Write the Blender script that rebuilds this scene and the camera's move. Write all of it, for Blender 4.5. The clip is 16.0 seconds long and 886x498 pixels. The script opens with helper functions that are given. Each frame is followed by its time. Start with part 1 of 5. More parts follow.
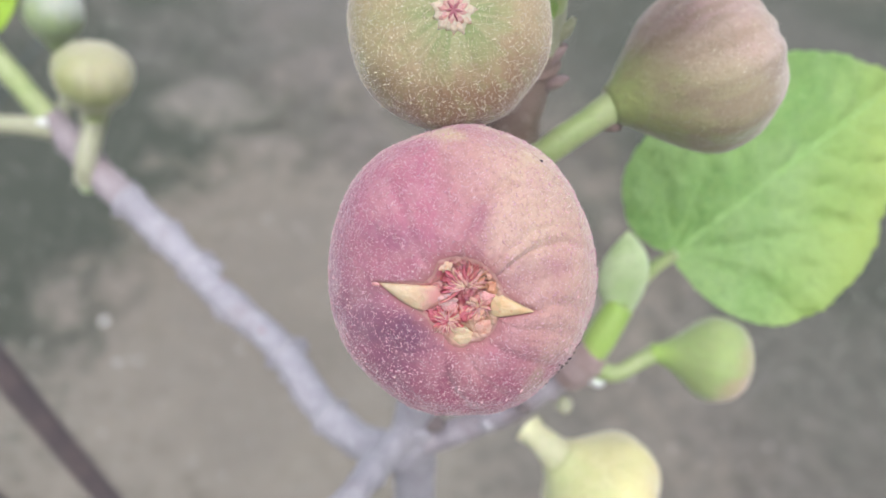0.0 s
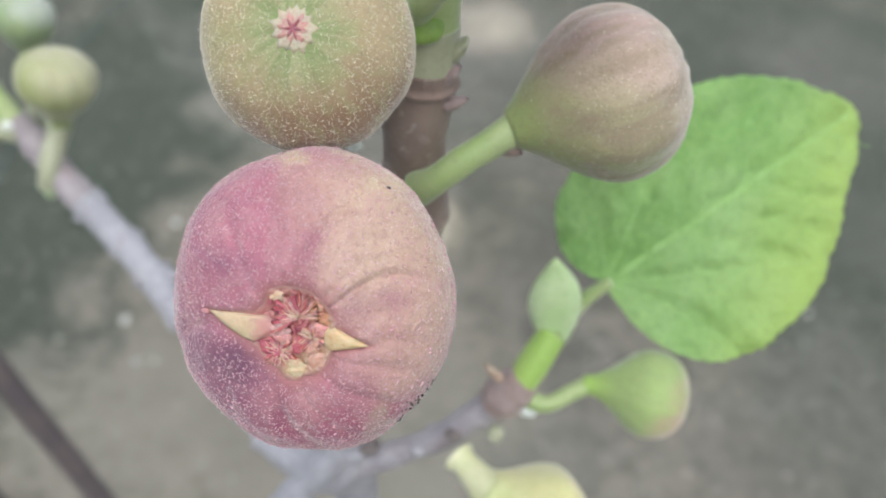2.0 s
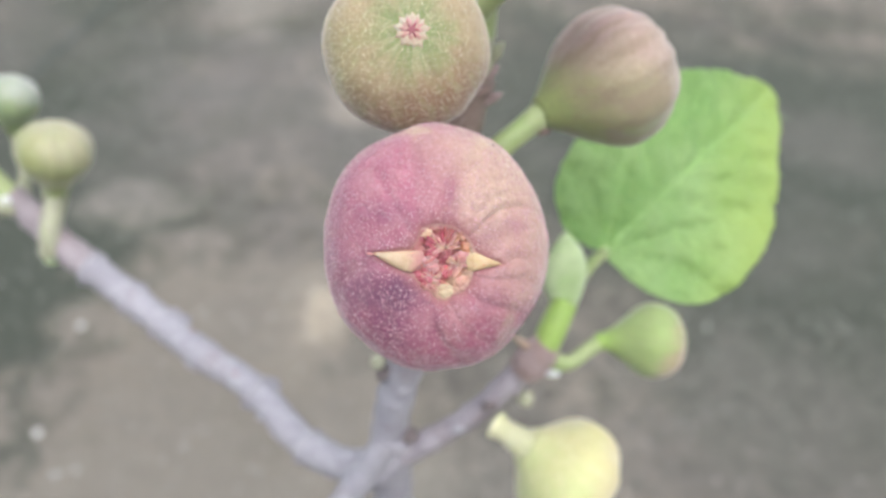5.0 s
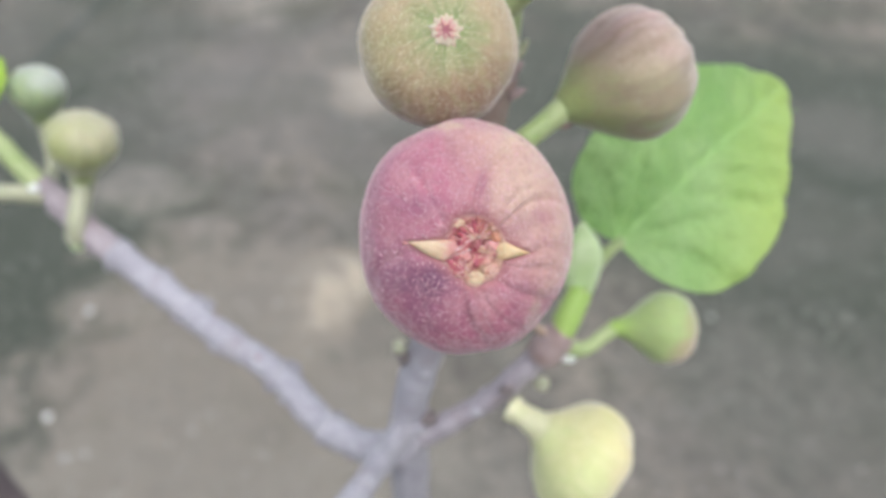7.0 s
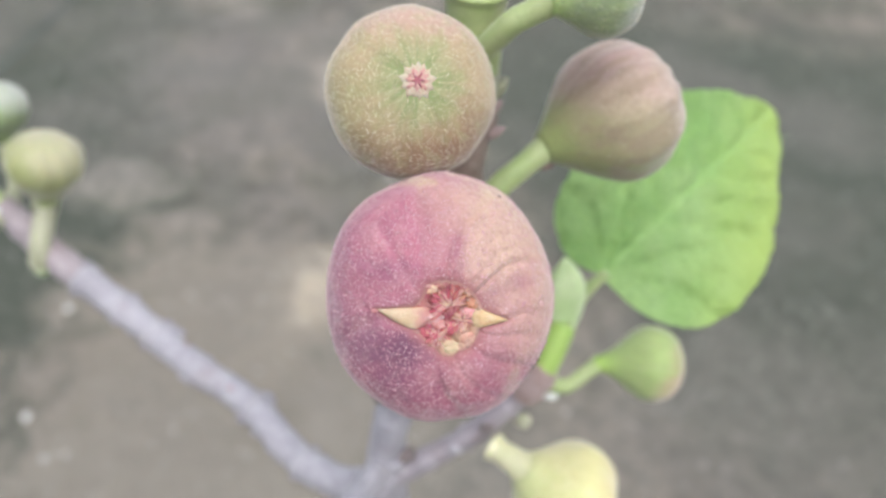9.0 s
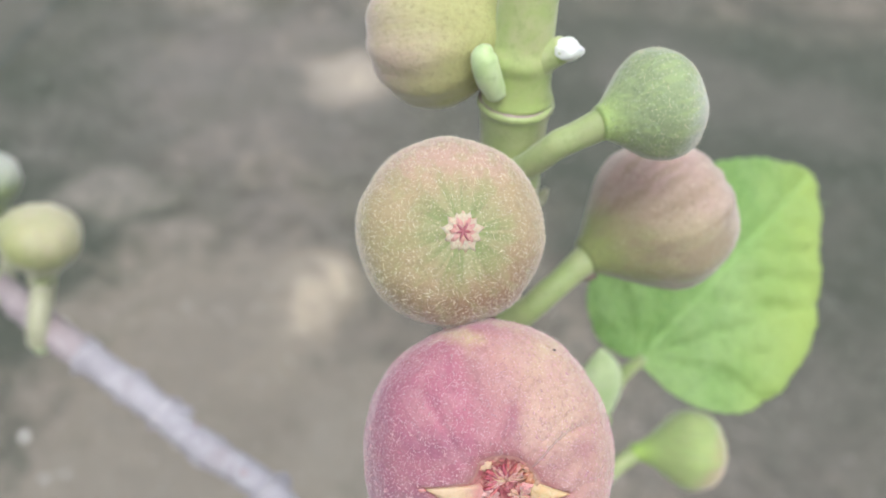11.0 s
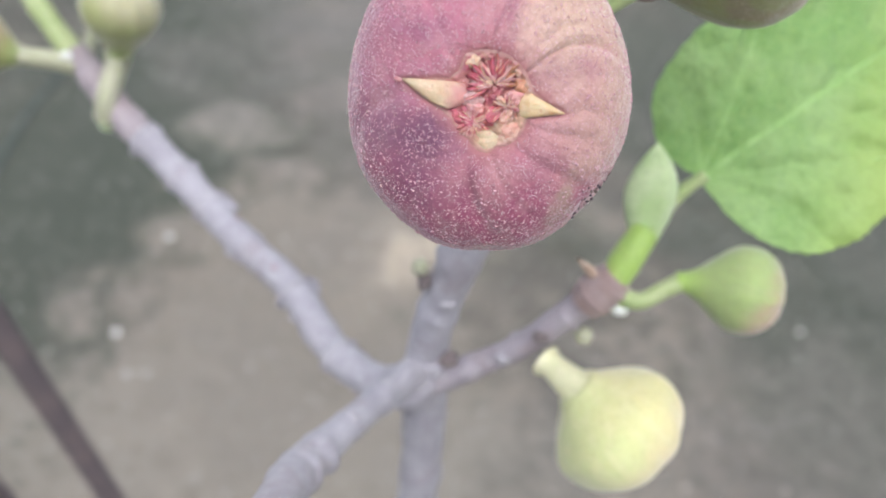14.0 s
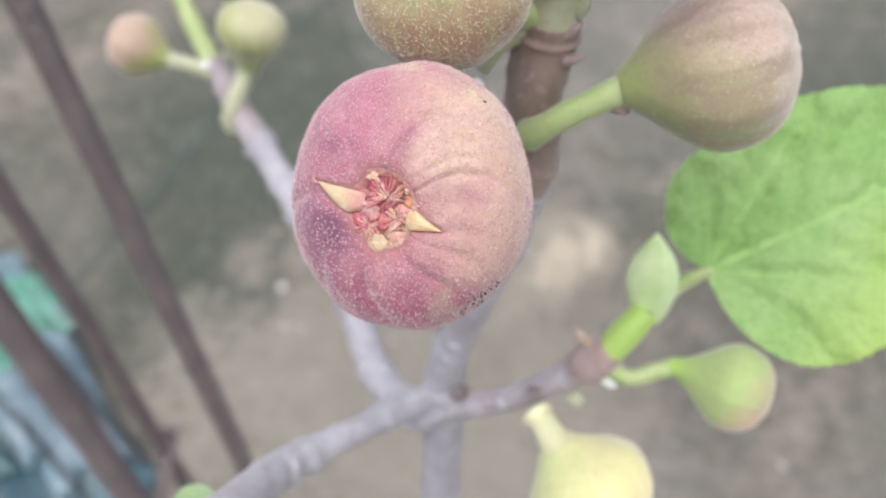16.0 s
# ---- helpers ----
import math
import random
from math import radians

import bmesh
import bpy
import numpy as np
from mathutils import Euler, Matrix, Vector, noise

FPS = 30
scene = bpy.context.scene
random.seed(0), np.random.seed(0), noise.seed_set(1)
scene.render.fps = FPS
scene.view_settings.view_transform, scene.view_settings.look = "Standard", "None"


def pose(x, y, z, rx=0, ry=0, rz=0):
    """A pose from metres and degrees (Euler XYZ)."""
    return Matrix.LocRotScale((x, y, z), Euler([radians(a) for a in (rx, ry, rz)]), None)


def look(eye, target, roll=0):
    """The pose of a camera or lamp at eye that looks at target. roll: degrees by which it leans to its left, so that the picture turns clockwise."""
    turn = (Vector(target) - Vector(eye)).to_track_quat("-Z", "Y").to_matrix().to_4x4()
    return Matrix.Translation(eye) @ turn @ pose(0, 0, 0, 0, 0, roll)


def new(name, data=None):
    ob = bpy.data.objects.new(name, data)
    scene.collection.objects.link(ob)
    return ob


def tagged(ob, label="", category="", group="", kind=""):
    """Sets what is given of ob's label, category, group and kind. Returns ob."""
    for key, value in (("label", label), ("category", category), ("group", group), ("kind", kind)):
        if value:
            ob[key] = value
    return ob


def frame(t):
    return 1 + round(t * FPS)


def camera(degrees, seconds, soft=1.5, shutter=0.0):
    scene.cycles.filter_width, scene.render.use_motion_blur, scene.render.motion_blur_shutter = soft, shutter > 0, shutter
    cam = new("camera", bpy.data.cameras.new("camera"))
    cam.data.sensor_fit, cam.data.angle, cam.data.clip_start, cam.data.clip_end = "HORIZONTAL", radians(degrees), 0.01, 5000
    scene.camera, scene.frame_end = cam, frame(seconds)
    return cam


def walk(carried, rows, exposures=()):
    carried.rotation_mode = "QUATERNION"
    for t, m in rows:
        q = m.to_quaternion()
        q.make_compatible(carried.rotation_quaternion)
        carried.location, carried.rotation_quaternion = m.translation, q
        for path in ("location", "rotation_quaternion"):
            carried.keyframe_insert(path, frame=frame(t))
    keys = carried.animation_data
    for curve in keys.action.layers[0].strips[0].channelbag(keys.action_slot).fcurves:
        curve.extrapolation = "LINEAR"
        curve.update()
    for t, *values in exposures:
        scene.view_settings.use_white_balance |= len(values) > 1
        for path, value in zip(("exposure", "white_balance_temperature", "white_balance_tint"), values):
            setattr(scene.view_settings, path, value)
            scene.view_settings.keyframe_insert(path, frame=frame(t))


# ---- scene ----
cam = camera(58.0, 16.0)
cam.data.dof.use_dof = True
cam.data.dof.focus_distance = 0.136
cam.data.dof.aperture_fstop = 11.0
PATH = [
    (0, (0.08398, 0.07649, 1.19796), (0.0176, 1.4910, -0.2144), 7.49),
    (0.5, (0.10922, 0.07485, 1.21258), (0.0252, 1.5000, -0.1881), 4.88),
    (1, (0.11564, 0.08290, 1.21993), (-0.0264, 1.5036, -0.1806), 4.17),
    (1.5, (0.10792, 0.08804, 1.20563), (-0.0636, 1.4829, -0.2174), 5.53),
    (2, (0.11421, 0.08852, 1.19864), (-0.0448, 1.5048, -0.2045), 6.91),
    (2.2, (0.11370, 0.09021, 1.19872), (-0.0460, 1.5259, -0.1845), 6.38),
    (2.5, (0.10250, 0.09043, 1.19899), (-0.0373, 1.5804, -0.1279), 8.07),
    (3, (0.08112, 0.09234, 1.16747), (0.0272, 1.7447, 0.0419), 8.26),
    (3.5, (0.06779, 0.07466, 1.17174), (0.1375, 1.7535, 0.0870), 6.83),
    (4, (0.05973, 0.04997, 1.17705), (0.2033, 1.7161, 0.0800), 6.89),
    (4.5, (0.07402, 0.04165, 1.18913), (0.2098, 1.6312, -0.0170), 6.10),
    (4.7, (0.07726, 0.04197, 1.19591), (0.1734, 1.6112, -0.0403), 5.91),
    (6.8, (0.07513, 0.02635, 1.20883), (0.1423, 1.5724, -0.0582), 5.11),
    (7, (0.07086, 0.03431, 1.20603), (0.1509, 1.5767, -0.0647), 5.82),
    (7.5, (0.06247, 0.04226, 1.20296), (0.1768, 1.5772, -0.0741), 6.90),
    (8, (0.06393, 0.04705, 1.20161), (0.1930, 1.5714, -0.0867), 6.99),
    (8.2, (0.06841, 0.05155, 1.20339), (0.2097, 1.5680, -0.0930), 6.79),
    (10.3, (0.07436, 0.05438, 1.21453), (0.1448, 1.5923, -0.0621), 6.50),
    (10.5, (0.06961, 0.07752, 1.21332), (0.2225, 1.5817, -0.0959), 6.41),
    (11, (0.06198, 0.08623, 1.22420), (0.1992, 1.5903, -0.0869), 5.68),
    (11.5, (0.08544, 0.09386, 1.22260), (0.2252, 1.5431, -0.1485), 3.23),
    (12, (0.09348, 0.07991, 1.21100), (0.2038, 1.5260, -0.1662), 2.82),
    (12.5, (0.09761, 0.06769, 1.20429), (0.1761, 1.5407, -0.1463), 2.72),
    (13, (0.09593, 0.06643, 1.20844), (0.1488, 1.5515, -0.1301), 2.26),
    (13.5, (0.09502, 0.06404, 1.19455), (0.1422, 1.5360, -0.1587), 2.98),
    (13.7, (0.08954, 0.05407, 1.18158), (0.0569, 1.5468, -0.1491), 5.00),
    (14, (0.08957, 0.05568, 1.16437), (-0.0358, 1.5416, -0.1685), 8.43),
    (14.5, (0.10891, 0.07898, 1.18695), (-0.2543, 1.5095, -0.1627), 7.55),
    (15, (0.13575, 0.08388, 1.18935), (-0.4461, 1.3851, -0.2136), 6.18),
    (15.5, (0.12886, 0.07586, 1.19314), (-0.4746, 1.3671, -0.2099), 5.69),
    (16, (0.13598, 0.06773, 1.19692), (-0.4065, 1.3948, -0.1975), 5.69),
]
# Seconds, stops, kelvin, tint: the camera's own exposure and white balance drift.
STOPS = ((0, 0.60, 6250, 13), (0.5, 0.57, 6400, 13), (1, 0.525, 6300, 3), (1.5, 0.49, 6150, 5), (2, 0.46, 6200, 5), (2.5, 0.45, 5950, 4), (3, 0.60, 6150, 8), (3.5, 0.64, 6200, 13), (4.5, 0.65, 6300, 11),
         (7.0, 0.55, 6200, 11), (7.5, 0.65, 6300, 12), (8, 0.66, 6300, 11), (10.5, 0.60, 6400, 11), (11.5, 0.61, 6250, 7), (12, 0.59, 6050, 5), (13.5, 0.59, 5980, 6), (14, 0.64, 6200, 13), (14.5, 0.63, 6250, 13),
         (15, 0.65, 6350, 12), (15.5, 0.715, 6400, 12), (16, 0.75, 6400, 12))
walk(cam, [(t, look(eye, target, roll)) for t, eye, target, roll in PATH], STOPS)

# ---- light: a bright overcast day ----
world = bpy.data.worlds.new("overcast_sky")
scene.world = world
world.use_nodes = True
wn, wl = world.node_tree.nodes, world.node_tree.links
sky = wn.new("ShaderNodeTexSky")
sky.sky_type = "NISHITA"
sky.sun_disc = False
sky.sun_elevation, sky.sun_rotation = radians(62), radians(150)
sky.dust_density = 4.0
soft_sky = wn.new("ShaderNodeHueSaturation")
soft_sky.inputs["Saturation"].default_value = 0.5
wl.new(sky.outputs[0], soft_sky.inputs["Color"])
wl.new(soft_sky.outputs[0], wn["Background"].inputs[0])
wn["Background"].inputs[1].default_value = 0.15
sun = new("sun", bpy.data.lights.new("sun", "SUN"))
sun.data.energy, sun.data.angle, sun.data.color = 1.3, radians(40), (1.0, 0.985, 0.96)
sun.matrix_world = look((-1.2, -1.5, 4.2), (0, 0, 0))

# ---- materials ----
def material(name):
    m = bpy.data.materials.new(name)
    m.use_nodes = True
    return m, m.node_tree.nodes, m.node_tree.links, m.node_tree.nodes["Principled BSDF"]


class Graph:
    """Short names for the nodes that the materials below are made of."""

    def __init__(self, name, rough=0.6):
        self.m, self.n, self.l, self.out = material(name)
        self.out.inputs["Roughness"].default_value = rough
        self.at = self.n.new("ShaderNodeTexCoord").outputs["Object"]

    def put(self, socket, value):
        if isinstance(value, bpy.types.NodeSocket):
            self.l.new(value, socket)
        else:
            socket.default_value = value

    def noise(self, scale, detail=4.0, rough=0.6, vector=None, out="Fac", distortion=0.0):
        k = self.n.new("ShaderNodeTexNoise")
        k.inputs["Scale"].default_value, k.inputs["Detail"].default_value = scale, detail
        k.inputs["Roughness"].default_value, k.inputs["Distortion"].default_value = rough, distortion
        self.l.new(vector or self.at, k.inputs["Vector"])
        return k.outputs[out]

    def cells(self, scale, out="Distance", feature="F1", vector=None):
        k = self.n.new("ShaderNodeTexVoronoi")
        k.feature = feature
        k.inputs["Scale"].default_value = scale
        self.l.new(vector or self.at, k.inputs["Vector"])
        return k.outputs[out]

    def ramp(self, value, a, b, low=0.0, high=1.0):
        k = self.n.new("ShaderNodeMapRange")
        k.interpolation_type = "SMOOTHSTEP"
        for s, v in zip(k.inputs, (value, a, b, low, high)):
            self.put(s, v)
        return k.outputs[0]

    def math(self, op, a, b=0.0):
        k = self.n.new("ShaderNodeMath")
        k.operation = op
        self.put(k.inputs[0], a)
        self.put(k.inputs[1], b)
        return k.outputs[0]

    def dot(self, direction, vector=None):
        k = self.n.new("ShaderNodeVectorMath")
        k.operation = "DOT_PRODUCT"
        self.l.new(vector or self.at, k.inputs[0])
        k.inputs[1].default_value = direction
        return k.outputs["Value"]

    def far(self, point, scale=(1, 1, 1)):
        """Distance from a point, in a space stretched by scale."""
        a = self.n.new("ShaderNodeVectorMath")
        a.operation = "SUBTRACT"
        self.l.new(self.at, a.inputs[0])
        a.inputs[1].default_value = point
        b = self.n.new("ShaderNodeVectorMath")
        b.operation = "MULTIPLY"
        self.l.new(a.outputs[0], b.inputs[0])
        b.inputs[1].default_value = scale
        c = self.n.new("ShaderNodeVectorMath")
        c.operation = "LENGTH"
        self.l.new(b.outputs[0], c.inputs[0])
        return c.outputs["Value"]

    def mix(self, fac, a, b):
        k = self.n.new("ShaderNodeMix")
        k.data_type = "RGBA"
        self.put(k.inputs[0], fac)
        self.put(k.inputs[6], (*a, 1) if isinstance(a, tuple) else a)
        self.put(k.inputs[7], (*b, 1) if isinstance(b, tuple) else b)
        return k.outputs[2]

    def bump(self, height, distance, strength=1.0, under=None):
        k = self.n.new("ShaderNodeBump")
        k.inputs["Strength"].default_value, k.inputs["Distance"].default_value = strength, distance
        self.l.new(height, k.inputs["Height"])
        if under:
            self.l.new(under, k.inputs["Normal"])
        self.l.new(k.outputs[0], self.out.inputs["Normal"])
        return k.outputs[0]

    def done(self, colour, **inputs):
        self.put(self.out.inputs["Base Color"], (*colour, 1) if isinstance(colour, tuple) else colour)
        for name, value in inputs.items():
            self.put(self.out.inputs[name.replace("_", " ").title().replace("Ior", "IOR")], value)
        return self.m


def skin(name, base, zones, tip, r=0.02, halo=None, halo_r=0.02, streak=(0.5, 0.42, 0.25), streaky=0.4, specks=0.8, marks=(), wrinkled=0.10, rays=None, torn=None, fine=330):
    """Downy fig skin: a ground colour, tinted zones (colour, direction, where it sets in and is full, in radii, strength), streaks from
    stalk to eye, marks (place, scale, colour, strength), mottling and pale specks. rays: (colour, reach, strength) of dark lines that run
    out from the eye; torn: the colour of the skin along a split."""
    g = Graph(name, 0.66)
    c = base
    for k, (tint, way, lo, hi, much) in enumerate(zones):
        wave = g.math("MULTIPLY", g.math("SUBTRACT", g.noise((40 + 17 * k) * 0.02 / r, 2.5, 0.5), 0.5), r * 1.5)
        side = g.ramp(g.math("ADD", g.dot(way), wave), lo * r, hi * r)
        c = g.mix(g.math("MULTIPLY", side, much), c, tint)
    # Streaks: noise squeezed along the fruit's axis.
    sq = g.n.new("ShaderNodeMapping")
    sq.inputs["Scale"].default_value = (1, 1, 0.06)
    g.l.new(g.at, sq.inputs["Vector"])
    lines = g.ramp(g.noise(fine * 0.02 / r, 2.0, 0.55, sq.outputs[0]), 0.46, 0.64)
    c = g.mix(g.math("MULTIPLY", lines, streaky), c, streak)
    if halo:
        c = g.mix(g.math("MULTIPLY", g.ramp(g.far((0, 0, r * 0.8)), halo_r, halo_r * 0.3), 0.8), c, halo)
    if rays:
        tint, reach, much = rays
        flat = g.n.new("ShaderNodeVectorMath")
        flat.operation = "MULTIPLY"
        g.l.new(g.at, flat.inputs[0])
        flat.inputs[1].default_value = (1, 1, 0)
        unit = g.n.new("ShaderNodeVectorMath")
        unit.operation = "NORMALIZE"
        g.l.new(flat.outputs[0], unit.inputs[0])
        lines = g.ramp(g.noise(3.4, 3.0, 0.6, unit.outputs[0]), 0.45, 0.60)
        ends = g.math("MULTIPLY", g.noise(260, 3.0), reach * 0.5)
        fade = g.ramp(g.math("ADD", g.far((0, 0, r * 0.8)), ends), reach * 1.2, reach * 0.35)
        c = g.mix(g.math("MULTIPLY", g.math("MULTIPLY", lines, fade), much), c, tint)
    c = g.mix(g.ramp(g.dot((0, 0, -1)), r * 0.6, r * 1.3), c, tip)
    # Purple flecks and streaks of the ripe skin, and shade painted in its hollows.
    for k, (point, scale, tint, much) in enumerate(marks):
        wave = g.math("MULTIPLY", g.math("SUBTRACT", g.noise(230 + 31 * k, 4.0, 0.65), 0.5), 1.6)
        c = g.mix(g.math("MULTIPLY", g.ramp(g.math("ADD", g.far(point, scale), wave), 1.2, 0.1), much), c, tint)
    # Fine mottling and specks.
    c = g.mix(g.math("MULTIPLY", g.ramp(g.noise(850, 4.0, 0.7), 0.48, 0.74), 0.45), c, tuple(v * 0.55 for v in base))
    pores = g.math("MULTIPLY", g.ramp(g.cells(1150), 0.30, 0.12), g.ramp(g.noise(210, 3.0), 0.45, 0.62))
    c = g.mix(g.math("MULTIPLY", pores, 0.4), c, tuple(v * 0.42 for v in base))
    dots = g.ramp(g.cells(1400), 0.34, 0.10)
    pick = g.ramp(g.noise(300, 3.0), 0.42, 0.6)
    c = g.mix(g.math("MULTIPLY", g.math("MULTIPLY", dots, pick), specks), c, tuple(min(1.0, v * 0.6 + 0.32) for v in base))
    # Brownish rind tint along the tear; it also paints the shade of its hollow.
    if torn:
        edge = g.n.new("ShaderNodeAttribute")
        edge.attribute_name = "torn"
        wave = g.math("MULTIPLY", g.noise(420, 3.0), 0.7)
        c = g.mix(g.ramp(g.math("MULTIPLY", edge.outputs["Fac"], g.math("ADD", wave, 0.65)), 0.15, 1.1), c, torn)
    h = g.bump(g.noise(650, 5.0, 0.65), 0.0007, 0.55)
    g.bump(g.noise(170, 4.0), 0.003, wrinkled, h)
    g.out.inputs["Subsurface Weight"].default_value = 0.1
    g.out.inputs["Subsurface Radius"].default_value = (0.003, 0.0015, 0.001)
    g.out.inputs["Sheen Weight"].default_value = 0.55
    g.out.inputs["Sheen Roughness"].default_value = 0.4
    g.out.inputs["Sheen Tint"].default_value = (1, 0.96, 0.97, 1)
    g.out.inputs["Specular IOR Level"].default_value = 0.22
    return g.done(c)


RIPE = skin("ripe_fig_skin", (0.372, 0.164, 0.192), (
    ((0.360, 0.128, 0.185), (-0.62, 0.78, 0.0), -0.55, 0.95, 0.8),
    ((0.470, 0.345, 0.252), (0.80, 0.52, 0.25), 0.15, 1.10, 0.95),
    ((0.250, 0.112, 0.172), (-0.85, -0.52, 0.1), 0.0, 1.15, 0.85),
    ((0.275, 0.074, 0.128), (0.05, -0.98, 0.0), 0.15, 0.75, 0.9),
    ((0.29, 0.110, 0.160), (0.05, 0.10, 0.98), 0.50, 0.95, 0.35),
    ((0.53, 0.44, 0.25), (0.05, 0.9, -0.35), 0.72, 1.05, 0.85),
    ((0.33, 0.265, 0.190), (0.85, -0.55, -0.1), 0.80, 1.05, 0.6)), (0.50, 0.42, 0.22), r=0.025, streak=(0.45, 0.27, 0.275), streaky=0.32, specks=0.55, marks=(
        ((-0.0125, 0.0075, 0), (130, 300, 0), (0.205, 0.082, 0.140), 0.55),
        ((-0.0125, -0.0075, 0), (95, 180, 0), (0.160, 0.070, 0.118), 0.7),
        ((-0.0090, -0.0135, 0), (150, 130, 0), (0.175, 0.062, 0.120), 0.6),
        ((0.0005, -0.0130, 0), (380, 190, 0), (0.190, 0.050, 0.095), 0.65),
        ((0.0010, 0.0120, 0), (330, 190, 0), (0.245, 0.090, 0.145), 0.55),
        ((0.0125, 0.0072, 0), (160, 420, 0), (0.250, 0.110, 0.145), 0.6),
        ((0.0085, 0.0048, 0), (260, 260, 0), (0.230, 0.095, 0.130), 0.55),
        # Below the split: plum skin and the hollow's shade in one colour.
        ((-0.0070, -0.0070, 0), (150, 210, 0), (0.135, 0.056, 0.100), 0.75),
        ((0.0085, 0.0120, 0), (110, 85, 0), (0.51, 0.395, 0.29), 0.42),
        ((0.0040, 0.0110, 0), (360, 150, 0), (0.49, 0.35, 0.28), 0.35),
        ((0.0045, -0.0130, 0), (260, 160, 0), (0.44, 0.245, 0.245), 0.45),
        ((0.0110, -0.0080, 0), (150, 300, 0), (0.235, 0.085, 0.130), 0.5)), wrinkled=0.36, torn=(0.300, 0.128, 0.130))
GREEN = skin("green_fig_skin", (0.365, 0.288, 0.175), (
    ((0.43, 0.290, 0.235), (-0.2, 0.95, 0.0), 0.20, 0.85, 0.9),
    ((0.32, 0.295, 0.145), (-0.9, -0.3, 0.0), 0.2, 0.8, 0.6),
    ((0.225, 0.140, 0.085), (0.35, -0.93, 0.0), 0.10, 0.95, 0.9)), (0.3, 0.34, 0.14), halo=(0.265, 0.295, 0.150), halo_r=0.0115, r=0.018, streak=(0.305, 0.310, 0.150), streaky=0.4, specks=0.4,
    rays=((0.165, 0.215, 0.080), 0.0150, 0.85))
DUSKY = skin("dusky_fig_skin", (0.340, 0.298, 0.185), (
    ((0.425, 0.295, 0.275), (-0.75, -0.6, 0.15), 0.2, 0.95, 0.85),
    ((0.43, 0.350, 0.325), (0.0, 0.1, 0.95), 0.2, 0.85, 0.75),
    ((0.245, 0.280, 0.105), (0.50, 0.50, -0.7), -0.2, 0.7, 0.9)), (0.25, 0.31, 0.115), r=0.019, streak=(0.265, 0.205, 0.145), streaky=0.62, specks=0.3, fine=170)
BLUISH = skin("unripe_bluish_fig_skin", (0.240, 0.305, 0.165), (((0.42, 0.440, 0.405), (0.3, 0.3, 0.9), -0.05, 0.85, 0.85), ((0.40, 0.43, 0.36), (-0.7, 0.7, 0.0), 0.5, 1.0, 0.6)), (0.31, 0.43, 0.14), r=0.011, streak=(0.33, 0.42, 0.19), specks=0.6)
LIME = skin("unripe_lime_fig_skin", (0.285, 0.365, 0.145), (((0.43, 0.300, 0.215), (0.30, 0.1, 0.90), -0.15, 0.75, 0.95),), (0.28, 0.42, 0.10), r=0.0145, streak=(0.32, 0.44, 0.15), specks=0.3)
CREAM = skin("pale_yellow_fig_skin", (0.585, 0.560, 0.280), (((0.49, 0.545, 0.255), (-0.6, 0.6, -0.3), -0.2, 0.8, 0.85), ((0.64, 0.53, 0.32), (0.3, -0.1, 0.9), 0.1, 0.9, 0.7)), (0.58, 0.61, 0.34), r=0.02, streak=(0.64, 0.62, 0.37), specks=0.3)
OLIVE = skin("olive_fig_skin", (0.270, 0.300, 0.120), (((0.44, 0.41, 0.285), (0.3, 0.2, 0.9), -0.2, 0.7, 0.85),), (0.25, 0.34, 0.12), r=0.018, streak=(0.36, 0.39, 0.18), specks=0.4)
PEACHY = skin("peach_green_fig_skin", (0.365, 0.365, 0.165), (((0.47, 0.375, 0.30), (-0.2, 0.1, 0.9), -0.3, 0.7, 0.95), ((0.40, 0.42, 0.18), (0.3, 0.8, 0.0), 0.2, 0.9, 0.7)), (0.36, 0.42, 0.15), r=0.016, streak=(0.40, 0.41, 0.18), streaky=0.25, specks=0.1, wrinkled=0.03)
BLUSHED = skin("blushed_fig_skin", (0.30, 0.31, 0.11), (((0.42, 0.29, 0.255), (0.85, 0.0, 0.30), 0.0, 0.6, 0.9),), (0.25, 0.34, 0.12), r=0.015, streak=(0.38, 0.34, 0.18), specks=0.4)


def fresh_green(name, a, b, rough=0.5):
    g = Graph(name, rough)
    c = g.mix(g.ramp(g.noise(90, 4.0), 0.35, 0.68), a, b)
    c = g.mix(g.math("MULTIPLY", g.ramp(g.noise(500, 3.0), 0.5, 0.75), 0.4), c, tuple(v * 0.65 for v in a))
    g.bump(g.noise(600, 4.0), 0.0004, 0.4)
    g.out.inputs["Subsurface Weight"].default_value = 0.15
    g.out.inputs["Subsurface Radius"].default_value = (0.002, 0.003, 0.001)
    g.out.inputs["Sheen Weight"].default_value = 0.3
    return g.done(c)


STALK = fresh_green("green_stalk", (0.265, 0.355, 0.130), (0.345, 0.405, 0.190))
SHOOT = fresh_green("green_shoot", (0.325, 0.405, 0.165), (0.405, 0.455, 0.23))
SHOOT_GREY = fresh_green("grey_green_shoot", (0.32, 0.33, 0.215), (0.38, 0.385, 0.27))
LIME_SHOOT = fresh_green("lime_green_shoot", (0.305, 0.405, 0.130), (0.405, 0.435, 0.215))
NODE = fresh_green("dark_green_scar", (0.165, 0.27, 0.045), (0.215, 0.32, 0.07))
BUD = fresh_green("pale_bud", (0.40, 0.54, 0.25), (0.52, 0.63, 0.37))
LIMEBUD = fresh_green("lime_bud_stalk", (0.275, 0.42, 0.085), (0.33, 0.45, 0.11))
PALE = fresh_green("pale_stalk", (0.58, 0.585, 0.33), (0.63, 0.625, 0.40))
VEIN = fresh_green("leaf_vein", (0.27, 0.49, 0.13), (0.33, 0.53, 0.18))


